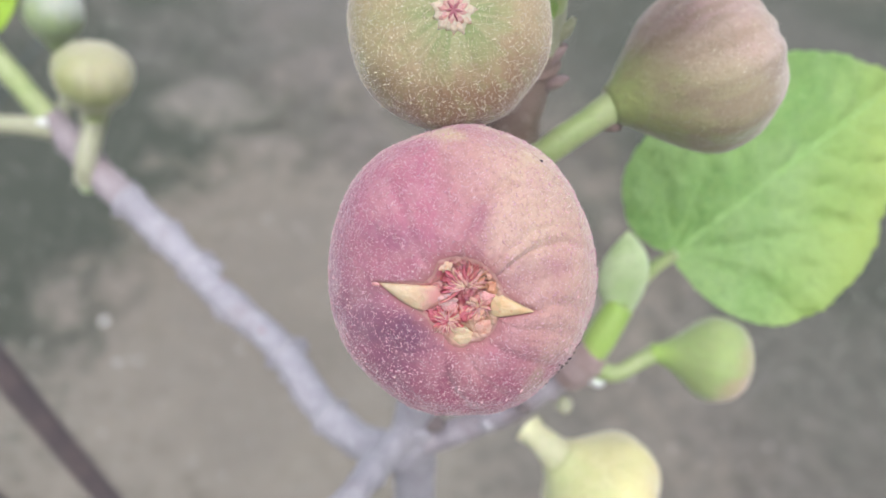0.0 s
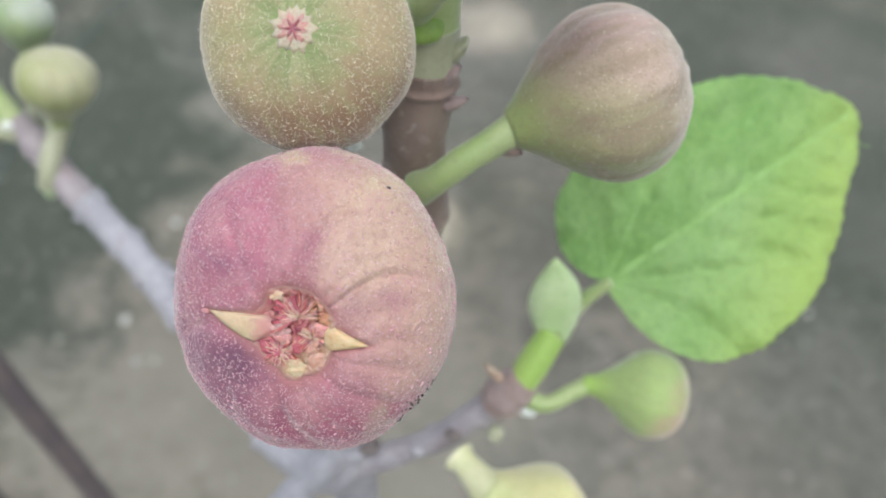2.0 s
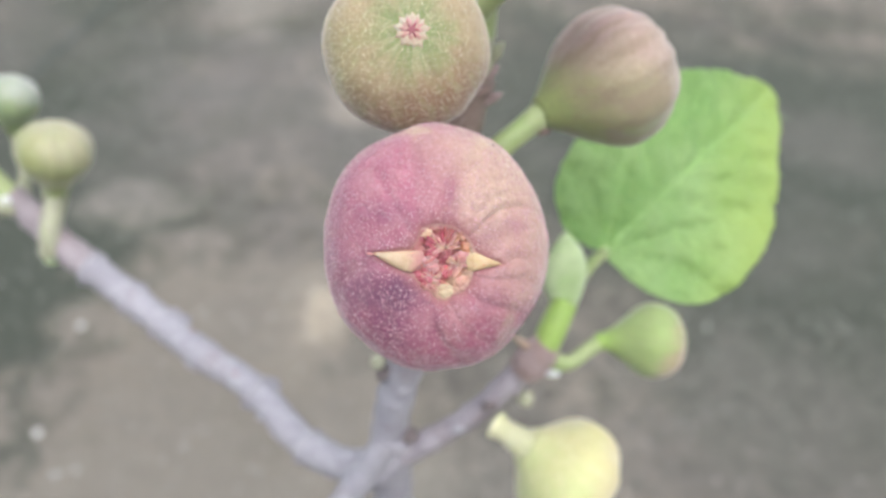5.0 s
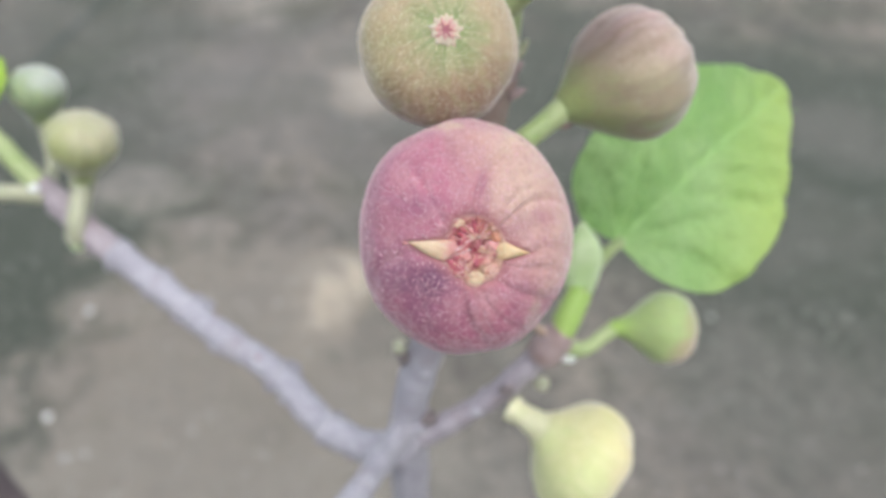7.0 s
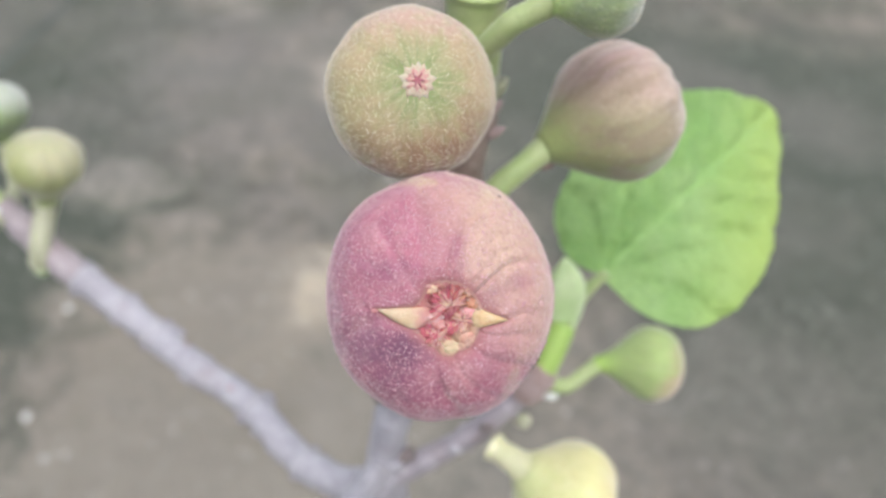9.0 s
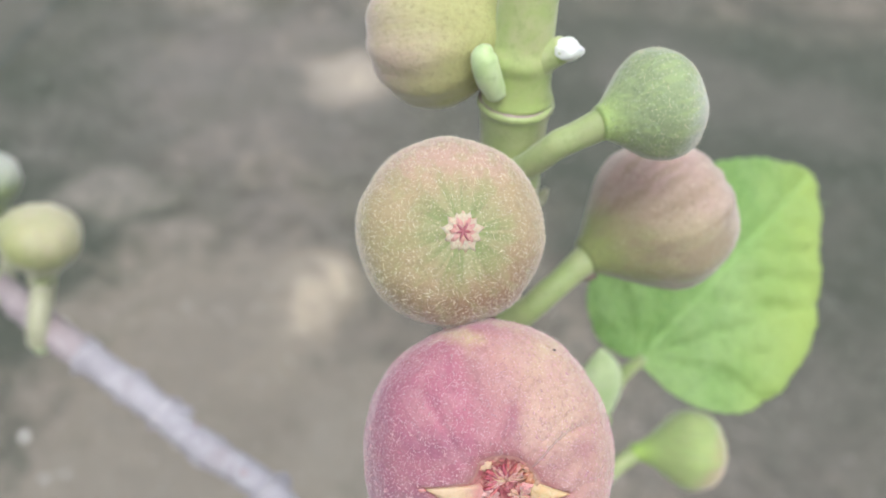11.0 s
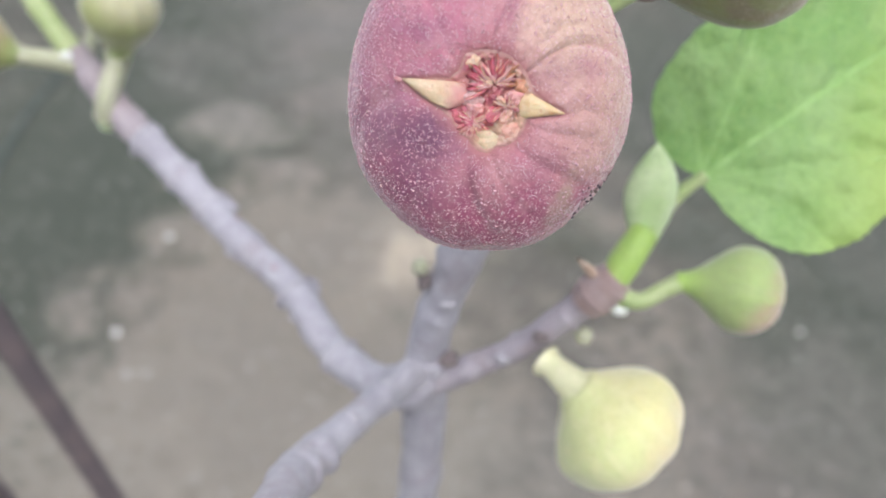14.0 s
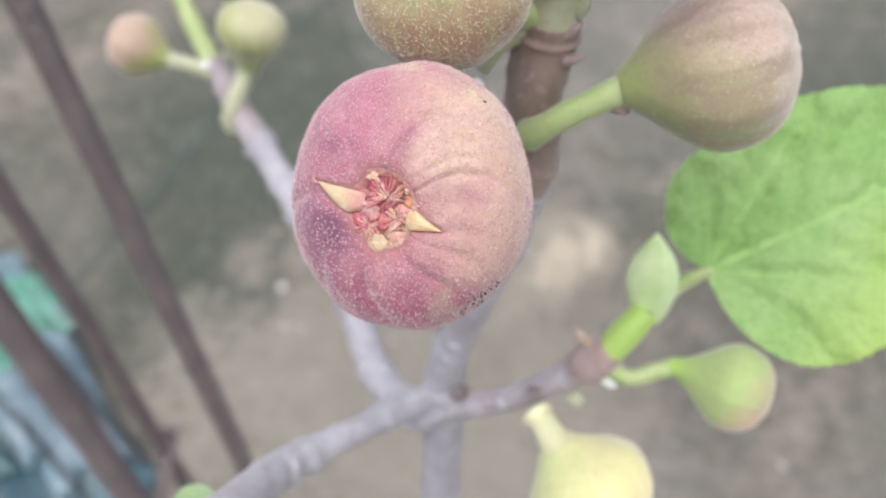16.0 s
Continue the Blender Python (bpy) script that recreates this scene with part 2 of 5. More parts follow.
def leafy(name, a, b, edge):
    """Young fig leaf: patches of two greens, yellower to the rim, light that shines through."""
    g = Graph(name, 0.55)
    c = g.mix(g.ramp(g.noise(38, 4.0, 0.6), 0.38, 0.66), a, b)
    c = g.mix(g.math("MULTIPLY", g.ramp(g.noise(330, 3.0), 0.45, 0.7), 0.35), c, tuple(v * 0.7 for v in a))
    rim = g.ramp(g.math("ADD", g.dot((0.55, -0.83, 0)), g.math("MULTIPLY", g.noise(60, 3.0), 0.02)), 0.03, 0.07)
    c = g.mix(rim, c, edge)
    net = g.ramp(g.cells(300, feature="DISTANCE_TO_EDGE"), 0.07, 0.0)
    c = g.mix(g.math("MULTIPLY", net, 0.38), c, (0.40, 0.60, 0.17))
    h = g.bump(g.noise(230, 3.0, 0.55, distortion=0.6), 0.0027, 0.75)
    g.bump(g.noise(800, 3.0), 0.0003, 0.4, h)
    m = g.done(c)
    g.out.inputs["Sheen Weight"].default_value = 0.2
    thin = g.n.new("ShaderNodeBsdfTranslucent")
    g.l.new(c, thin.inputs["Color"])
    both = g.n.new("ShaderNodeMixShader")
    both.inputs[0].default_value = 0.35
    g.l.new(g.out.outputs[0], both.inputs[1])
    g.l.new(thin.outputs[0], both.inputs[2])
    g.l.new(both.outputs[0], g.n["Material Output"].inputs[0])
    return m


LEAF = leafy("young_fig_leaf", (0.225, 0.415, 0.115), (0.315, 0.49, 0.180), (0.375, 0.51, 0.125))
PALE_LEAF = leafy("pale_green_leaf", (0.34, 0.50, 0.24), (0.42, 0.56, 0.32), (0.44, 0.57, 0.32))
TIP_LEAF = leafy("yellow_green_leaf", (0.36, 0.60, 0.03), (0.42, 0.62, 0.05), (0.44, 0.62, 0.05))


def barky(name, a, b, pale, rough=0.75):
    g = Graph(name, rough)
    c = g.mix(g.ramp(g.noise(80, 5.0, 0.65), 0.35, 0.7), a, b)
    c = g.mix(g.ramp(g.noise(210, 4.0, 0.7, distortion=0.6), 0.56, 0.72), c, pale)
    c = g.mix(g.math("MULTIPLY", g.ramp(g.noise(45, 4.0, 0.6, distortion=0.4), 0.50, 0.66), 0.5), c, tuple(v * k for v, k in zip(a, (0.86, 0.76, 0.70))))
    spots = g.math("MULTIPLY", g.ramp(g.cells(380), 0.24, 0.1), g.ramp(g.noise(130, 2.0), 0.5, 0.62))
    c = g.mix(g.math("MULTIPLY", spots, 0.6), c, (0.14, 0.09, 0.09))
    h = g.bump(g.noise(330, 5.0, 0.7), 0.0012, 0.6)
    g.bump(g.noise(1400, 3.0), 0.0003, 0.4, h)
    return g.done(c, sheen_weight=0.2)


PALE_SCAR = barky("pale_leaf_scar", (0.325, 0.31, 0.335), (0.39, 0.38, 0.40), (0.47, 0.46, 0.475))
BARK = barky("grey_fig_bark", (0.285, 0.275, 0.305), (0.37, 0.36, 0.392), (0.49, 0.48, 0.51))
SIDE_BARK = barky("lilac_grey_bark", (0.275, 0.250, 0.272), (0.35, 0.32, 0.345), (0.47, 0.445, 0.465))
BROWN = barky("brown_shoot_bark", (0.215, 0.155, 0.135), (0.275, 0.205, 0.178), (0.37, 0.30, 0.265))
TIP_BARK = barky("lilac_brown_bark", (0.262, 0.225, 0.238), (0.325, 0.285, 0.30), (0.44, 0.41, 0.425))
TWIG_BARK = barky("brown_twig_bark", (0.275, 0.205, 0.195), (0.335, 0.262, 0.25), (0.43, 0.36, 0.34))
SCALE = barky("dry_brown_scale", (0.40, 0.29, 0.21), (0.34, 0.235, 0.175), (0.52, 0.42, 0.33))
SAP = fresh_green("dried_white_sap", (0.72, 0.75, 0.72), (0.62, 0.66, 0.62), 0.35)


def fleshy(name, a, b, c2, scale, rough=0.35, inner=None):
    """Moist flesh in three tones. inner: (place, where it sets in, where it is full, colour) of a tint towards the fruit's heart."""
    g = Graph(name, rough)
    c = g.mix(g.ramp(g.noise(scale, 4.0), 0.38, 0.62), a, b)
    c = g.mix(g.ramp(g.noise(scale * 2.3, 3.0), 0.58, 0.7), c, c2)
    if inner:
        place, lo, hi, tint = inner
        wave = g.math("MULTIPLY", g.math("SUBTRACT", g.noise(400, 3.0), 0.5), 0.004)
        c = g.mix(g.ramp(g.math("ADD", g.far(place), wave), lo, hi), c, tint)
    g.bump(g.noise(scale * 3, 4.0), 0.0005, 0.6)
    g.out.inputs["Subsurface Weight"].default_value = 0.4
    g.out.inputs["Subsurface Radius"].default_value = (0.003, 0.001, 0.0006)
    return g.done(c)


RIND = fleshy("cream_fig_rind", (0.49, 0.365, 0.235), (0.54, 0.425, 0.285), (0.47, 0.285, 0.20), 330, inner=((0.0, -0.0005, 0.0185), 0.0078, 0.0050, (0.47, 0.235, 0.215)))
RIND_GOLD = fleshy("yellowish_fig_rind", (0.51, 0.37, 0.20), (0.55, 0.42, 0.26), (0.49, 0.28, 0.16), 330)
RIND_OLIVE = fleshy("olive_cream_fig_rind", (0.45, 0.345, 0.215), (0.49, 0.39, 0.26), (0.43, 0.26, 0.18), 330)
PULP = fleshy("red_fig_pulp", (0.36, 0.070, 0.100), (0.43, 0.14, 0.14), (0.50, 0.27, 0.20), 420, 0.3)
DEEP = fleshy("deep_red_pulp", (0.33, 0.055, 0.090), (0.41, 0.10, 0.13), (0.50, 0.20, 0.21), 700, 0.28)
AMBER = fleshy("amber_pulp", (0.42, 0.185, 0.105), (0.48, 0.25, 0.15), (0.36, 0.11, 0.08), 600, 0.3)
PALE_PINK = fleshy("pale_pink_pulp", (0.51, 0.29, 0.285), (0.56, 0.36, 0.34), (0.47, 0.21, 0.22), 600, 0.3)
PEACH_PALE = fleshy("pale_peach_pulp", (0.54, 0.37, 0.25), (0.58, 0.42, 0.30), (0.52, 0.28, 0.20), 600, 0.32)
PINKISH = fleshy("pinkish_pulp", (0.52, 0.24, 0.24), (0.58, 0.33, 0.30), (0.46, 0.14, 0.16), 700, 0.3)
PEACH = fleshy("peach_pulp", (0.48, 0.26, 0.20), (0.53, 0.33, 0.255), (0.43, 0.17, 0.15), 600, 0.3)


def flesh():
    """Floor of the split: dark red pulp that pales to peach along the torn edge."""
    g = Graph("split_flesh", 0.32)
    c = g.mix(g.ramp(g.noise(420, 4.0), 0.38, 0.62), (0.31, 0.065, 0.085), (0.43, 0.16, 0.145))
    wide = g.math("MULTIPLY", g.math("SUBTRACT", g.noise(500, 3.0), 0.5), 0.004)
    c = g.mix(g.ramp(g.math("ADD", g.dot((0.86, -0.5, 0.0)), wide), 0.0008, 0.0036), c, (0.45, 0.265, 0.180))
    c = g.mix(g.ramp(g.noise(900, 3.0), 0.58, 0.72), c, (0.50, 0.27, 0.20))
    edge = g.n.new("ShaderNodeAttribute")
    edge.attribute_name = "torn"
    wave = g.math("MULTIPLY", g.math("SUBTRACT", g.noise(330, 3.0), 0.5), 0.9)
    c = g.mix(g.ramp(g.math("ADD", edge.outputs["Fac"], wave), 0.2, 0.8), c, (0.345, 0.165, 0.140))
    g.bump(g.noise(1100, 4.0), 0.0005, 0.6)
    return g.done(c, subsurface_weight=0.2)


FLESH = flesh()
EYE_PINK = fleshy("pink_eye_scale", (0.33, 0.110, 0.140), (0.26, 0.080, 0.10), (0.44, 0.22, 0.215), 700, 0.5)
EYE_CREAM = fleshy("cream_eye_scale", (0.44, 0.385, 0.285), (0.48, 0.415, 0.315), (0.45, 0.33, 0.27), 500, 0.6)
EYE_PALE = fleshy("pale_pink_eye_scale", (0.48, 0.32, 0.26), (0.47, 0.26, 0.24), (0.44, 0.20, 0.20), 600, 0.55)
HAIR = fresh_green("pale_fig_down", (0.48, 0.265, 0.305), (0.55, 0.345, 0.365), 0.6)
HAIR_GREEN = fresh_green("cream_fig_down", (0.62, 0.55, 0.38), (0.68, 0.62, 0.45), 0.6)
FUZZ = fresh_green("white_fuzz", (0.72, 0.68, 0.62), (0.78, 0.74, 0.70), 0.7)
SOOT = barky("brown_speck", (0.12, 0.085, 0.075), (0.16, 0.12, 0.10), (0.20, 0.15, 0.12))
SPOT_BROWN = barky("dark_brown_scar", (0.130, 0.105, 0.102), (0.175, 0.145, 0.142), (0.24, 0.205, 0.20))
SPOT = barky("black_speck", (0.03, 0.02, 0.03), (0.05, 0.03, 0.04), (0.06, 0.04, 0.05))


def rusty():
    g = Graph("rusty_steel", 0.62)
    c = g.mix(g.ramp(g.noise(40, 5.0), 0.4, 0.66), (0.150, 0.128, 0.132), (0.190, 0.155, 0.155))
    c = g.mix(g.ramp(g.noise(160, 5.0, 0.7), 0.55, 0.75), c, (0.25, 0.175, 0.14))
    g.bump(g.noise(240, 5.0), 0.0012, 0.6)
    return g.done(c, metallic=0.35)


RUST = rusty()


def concrete():
    """Old rough cast slab: grey, with damp moss, worn pale patches and small bright grit."""
    g = Graph("mossy_concrete", 0.9)
    c = g.mix(g.ramp(g.noise(2.8, 6.0, 0.62), 0.38, 0.62), (0.122, 0.114, 0.093), (0.258, 0.229, 0.184))
    c = g.mix(g.math("MULTIPLY", g.ramp(g.noise(1.9, 5.0, 0.6, distortion=0.5), 0.47, 0.60), 0.7), c, (0.090, 0.100, 0.068))
    c = g.mix(g.math("MULTIPLY", g.ramp(g.noise(10, 5.0, 0.68, distortion=0.5), 0.47, 0.62), 0.55), c, (0.088, 0.084, 0.064))
    c = g.mix(g.math("MULTIPLY", g.ramp(g.noise(7.5, 5.0, 0.66, distortion=0.7), 0.55, 0.68), 0.6), c, (0.335, 0.295, 0.232))
    c = g.mix(g.math("MULTIPLY", g.ramp(g.noise(24, 5.0, 0.75), 0.46, 0.62), 0.6), c, (0.070, 0.068, 0.056))
    edge = g.math("MULTIPLY", g.math("SUBTRACT", g.noise(3.2, 5.0, 0.62), 0.5), 1.6)
    for point, scale in (((-0.95, 1.45, 0), (1.8, 1.6, 1)), ((-0.78, 1.16, 0), (2.4, 2.3, 1)), ((-0.76, 1.45, 0), (2.2, 2.1, 1)), ((-0.70, 0.82, 0), (3.2, 3.4, 1)), ((-0.85, 2.0, 0), (2.2, 2.0, 1)), ((1.20, 1.48, 0), (1.05, 1.0, 1)), ((0.75, 2.3, 0), (1.0, 1.0, 1)), ((1.6, 2.2, 0), (1.0, 1.0, 1)), ((-1.1, 2.4, 0), (1.5, 1.3, 1))):
        moss = g.ramp(g.math("ADD", g.far(point, scale), edge), 1.0, 0.4)
        c = g.mix(g.math("MULTIPLY", moss, 0.85), c, (0.070, 0.081, 0.060))
    c = g.mix(g.math("MULTIPLY", g.ramp(g.noise(1.35, 4.0, 0.6, distortion=0.8), 0.5, 0.66), 0.4), c, (0.190, 0.177, 0.155))
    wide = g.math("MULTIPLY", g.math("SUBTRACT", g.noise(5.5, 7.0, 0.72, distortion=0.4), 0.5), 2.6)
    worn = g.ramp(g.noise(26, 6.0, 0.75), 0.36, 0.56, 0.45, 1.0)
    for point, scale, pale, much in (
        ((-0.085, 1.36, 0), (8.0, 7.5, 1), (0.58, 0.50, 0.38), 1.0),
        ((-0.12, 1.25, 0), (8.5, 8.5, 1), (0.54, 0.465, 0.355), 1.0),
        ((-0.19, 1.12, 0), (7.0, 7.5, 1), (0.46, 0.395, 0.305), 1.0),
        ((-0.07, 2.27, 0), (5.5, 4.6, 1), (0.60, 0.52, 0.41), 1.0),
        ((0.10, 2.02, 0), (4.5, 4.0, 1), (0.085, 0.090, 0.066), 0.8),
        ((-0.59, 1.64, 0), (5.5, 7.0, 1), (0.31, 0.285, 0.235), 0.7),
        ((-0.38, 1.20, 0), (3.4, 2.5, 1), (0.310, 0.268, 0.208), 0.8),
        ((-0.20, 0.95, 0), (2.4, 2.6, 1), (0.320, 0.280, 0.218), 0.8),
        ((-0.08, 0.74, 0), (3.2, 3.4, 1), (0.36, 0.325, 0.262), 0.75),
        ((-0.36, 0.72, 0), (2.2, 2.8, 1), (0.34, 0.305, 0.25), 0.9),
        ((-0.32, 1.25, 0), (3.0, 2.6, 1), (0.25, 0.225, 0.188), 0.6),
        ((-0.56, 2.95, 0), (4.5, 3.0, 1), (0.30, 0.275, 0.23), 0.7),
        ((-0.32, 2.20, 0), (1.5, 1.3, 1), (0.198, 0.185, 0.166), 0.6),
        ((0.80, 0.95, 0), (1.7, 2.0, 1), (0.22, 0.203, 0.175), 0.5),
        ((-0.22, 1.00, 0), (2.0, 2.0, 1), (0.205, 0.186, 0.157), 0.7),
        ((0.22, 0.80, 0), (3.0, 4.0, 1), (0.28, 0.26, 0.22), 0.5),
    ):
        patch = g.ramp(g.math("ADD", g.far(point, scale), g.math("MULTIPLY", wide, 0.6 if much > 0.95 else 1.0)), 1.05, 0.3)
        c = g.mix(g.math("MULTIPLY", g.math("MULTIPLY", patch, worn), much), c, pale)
    grit = g.math("MULTIPLY", g.ramp(g.cells(95), 0.30, 0.12), g.ramp(g.noise(14, 3.0), 0.42, 0.62))
    c = g.mix(g.math("MULTIPLY", grit, 0.8), c, (0.44, 0.42, 0.37))
    grit = g.math("MULTIPLY", g.ramp(g.cells(46), 0.2, 0.1), g.ramp(g.noise(9, 3.0), 0.5, 0.66))
    c = g.mix(g.math("MULTIPLY", grit, 0.9), c, (0.62, 0.60, 0.55))
    pits = g.math("MULTIPLY", g.ramp(g.cells(70, vector=g.noise(3.0, 2.0, out="Color")), 0.2, 0.1), 0.5)
    c = g.mix(pits, c, (0.07, 0.066, 0.055))
    h = g.bump(g.noise(60, 8.0, 0.75), 0.012, 0.9)
    g.bump(g.cells(95), 0.004, 0.5, h)
    return g.done(c)


CONCRETE = concrete()


def stony():
    g = Graph("pale_grit", 0.8)
    pick = g.n.new("ShaderNodeNewGeometry").outputs["Random Per Island"]
    c = g.mix(pick, (0.20, 0.185, 0.16), (0.62, 0.60, 0.55))
    c = g.mix(g.ramp(g.noise(200, 4.0), 0.4, 0.7), c, (0.36, 0.33, 0.28))
    return g.done(c)


GRIT = stony()


def plain_stone(name, a, b):
    g = Graph(name, 0.7)
    return g.done(g.mix(g.ramp(g.noise(150, 4.0), 0.4, 0.7), a, b))


WHITE = plain_stone("white_stone", (0.72, 0.71, 0.67), (0.55, 0.53, 0.48))
BUFF = plain_stone("buff_stone", (0.36, 0.30, 0.255), (0.28, 0.235, 0.20))


def plastic(name, colours, scale):
    """Faded woven plastic sheet, patched with other sheets' colours, dirty in its folds."""
    g = Graph(name, 0.5)
    c = g.mix(g.ramp(g.noise(scale, 3.0, distortion=0.5), 0.44, 0.54), colours[0], colours[1])
    c = g.mix(g.ramp(g.noise(scale * 1.3, 3.0, distortion=1.2), 0.55, 0.60), c, colours[2])
    c = g.mix(g.ramp(g.noise(scale * 2.2, 4.0, 0.65), 0.60, 0.68), c, colours[3])
    c = g.mix(g.math("MULTIPLY", g.ramp(g.noise(scale * 7, 5.0, 0.7), 0.5, 0.7), 0.5), c, (0.12, 0.12, 0.11))
    weave = g.n.new("ShaderNodeTexWave")
    weave.inputs["Scale"].default_value = 160
    g.l.new(g.at, weave.inputs["Vector"])
    c = g.mix(g.math("MULTIPLY", weave.outputs["Fac"], 0.2), c, tuple(v * 0.6 for v in colours[0]))
    g.bump(g.noise(30, 4.0), 0.01, 0.5)
    return g.done(c)


TARP = plastic("faded_blue_sheet", ((0.032, 0.075, 0.100), (0.055, 0.118, 0.140), (0.11, 0.17, 0.185), (0.27, 0.28, 0.27)), 9)
PALE_TARP = plastic("pale_blue_sheet", ((0.165, 0.232, 0.272), (0.225, 0.295, 0.335), (0.105, 0.185, 0.225), (0.31, 0.32, 0.33)), 11)
MID_TARP = plastic("dull_blue_sheet", ((0.052, 0.096, 0.118), (0.078, 0.128, 0.148), (0.050, 0.110, 0.118), (0.14, 0.145, 0.14)), 10)
TEAL = plastic("teal_green_sheet", ((0.09, 0.26, 0.19), (0.13, 0.34, 0.26), (0.24, 0.38, 0.34), (0.34, 0.43, 0.40)), 9)


def rubber(name, a, b):
    g = Graph(name, 0.5)
    return g.done(g.mix(g.ramp(g.noise(30, 4.0), 0.4, 0.7), a, b))


CABLE = rubber("dark_cable_sheath", (0.08, 0.105, 0.098), (0.115, 0.145, 0.135))
BLACK_STRAND = rubber("black_strand", (0.020, 0.024, 0.028), (0.034, 0.038, 0.043))

# ---- building helpers ----
PLACE = {}


def P(x, y, z):
    """A point of the plant: from its survey, whose unit is 0.8 m and whose ground lies at -0.803, into metres."""
    return Vector((x, y, z + 0.803)) * 0.8


def part(name, bm, mat, parent=None, label="", at=None, smooth=True):
    """Links a bmesh (or a mesh) as one object, under a thing or a part."""
    if isinstance(bm, bmesh.types.BMesh):
        me = bpy.data.meshes.new(name)
        bmesh.ops.recalc_face_normals(bm, faces=bm.faces)
        bm.to_mesh(me)
        bm.free()
    else:
        me = bm
    if not me.materials:
        me.materials.append(mat)
    if smooth:
        me.polygons.foreach_set("use_smooth", [True] * len(me.polygons))
    ob = new(name, me)
    at = at or Matrix.Identity(4)
    PLACE[ob.name] = at
    if parent:
        ob.parent = parent
        ob.matrix_parent_inverse = PLACE[parent.name].inverted()
    ob.matrix_basis = at
    return tagged(ob, label)


def thing(name, at, label, category, group="", kind=""):
    ob = new(name)
    ob.empty_display_size = 0.05
    PLACE[ob.name] = Matrix.Translation(at)
    ob.matrix_basis = PLACE[ob.name]
    return tagged(ob, label, category, group, kind)


def frame_of(centre, axis, side=(1, 0, 0)):
    """A pose whose z runs along axis and whose x leans to side."""
    z = Vector(axis).normalized()
    x = Vector(side)
    x = (x - z * x.dot(z)).normalized()
    y = z.cross(x)
    m = Matrix((x, y, z)).transposed().to_4x4()
    m.translation = centre
    return m


def smooth_line(points, steps):
    """A curve through the points (Catmull-Rom), with its values in any number of columns."""
    p = np.array(points, float)
    p = np.vstack([2 * p[0] - p[1], p, 2 * p[-1] - p[-2]])
    out = []
    for i in range(1, len(p) - 2):
        for k in range(steps):
            t = k / steps
            a, b, c, d = p[i - 1 : i + 3]
            out.append(0.5 * (2 * b + (c - a) * t + (2 * a - 5 * b + 4 * c - d) * t * t + (3 * b - a - 3 * c + d) * t**3))
    out.append(p[-2])
    return np.array(out)


def tube(points, radii, seg=18, steps=10, rough=0.05, knots=(), seed=0.0, fine=90.0):
    """A bent, uneven stem. knots: (place along it from 0 to 1, swelling, width) of its leaf scars."""
    rows = smooth_line([(*p, r) for p, r in zip(points, radii)], steps)
    bm = bmesh.new()
    n = len(rows)
    rings, side = [], None
    for i, (x, y, z, r) in enumerate(rows):
        a, b = rows[max(i - 1, 0)][:3], rows[min(i + 1, n - 1)][:3]
        way = Vector(b - a).normalized()
        side = (side - way * side.dot(way)).normalized() if side else way.orthogonal().normalized()
        other = way.cross(side)
        t = i / (n - 1)
        swell = 1 + sum(k * math.exp(-(((t - at) / w) ** 2)) for at, k, w in knots)
        ring = []
        for s in range(seg):
            ang = 2 * math.pi * s / seg
            d = side * math.cos(ang) + other * math.sin(ang)
            q = Vector((x, y, z)) + d * r
            lump = 1 + rough * noise.noise(q * fine + Vector((seed, 0, 0))) + rough * 0.6 * noise.noise(q * fine * 3.1)
            lopsided = 1 + (swell - 1) * (0.65 + 0.5 * math.cos(ang + 9 * t))
            ring.append(bm.verts.new(Vector((x, y, z)) + d * r * lump * lopsided))
        rings.append(ring)
    for a, b in zip(rings, rings[1:]):
        for s in range(seg):
            bm.faces.new((a[s], a[(s + 1) % seg], b[(s + 1) % seg], b[s]))
    for ring in (rings[0], rings[-1]):
        c = bm.verts.new(sum((v.co for v in ring), Vector()) / seg)
        for s in range(seg):
            bm.faces.new((ring[s], ring[(s + 1) % seg], c))
    return bm


def profile(a, R, front, back, neck, pear=0.72):
    """Radius and height of a fig's outline; a runs from 0 at the eye over 1 at the girth to 2 at the neck."""
    if a <= 1:
        return R * math.sin(a * math.pi / 2) ** 0.92, front * math.cos(a * math.pi / 2) ** 0.85
    t = a - 1
    return neck + (R - neck) * (0.5 + 0.5 * math.cos(math.pi * t)) ** pear, -back * t


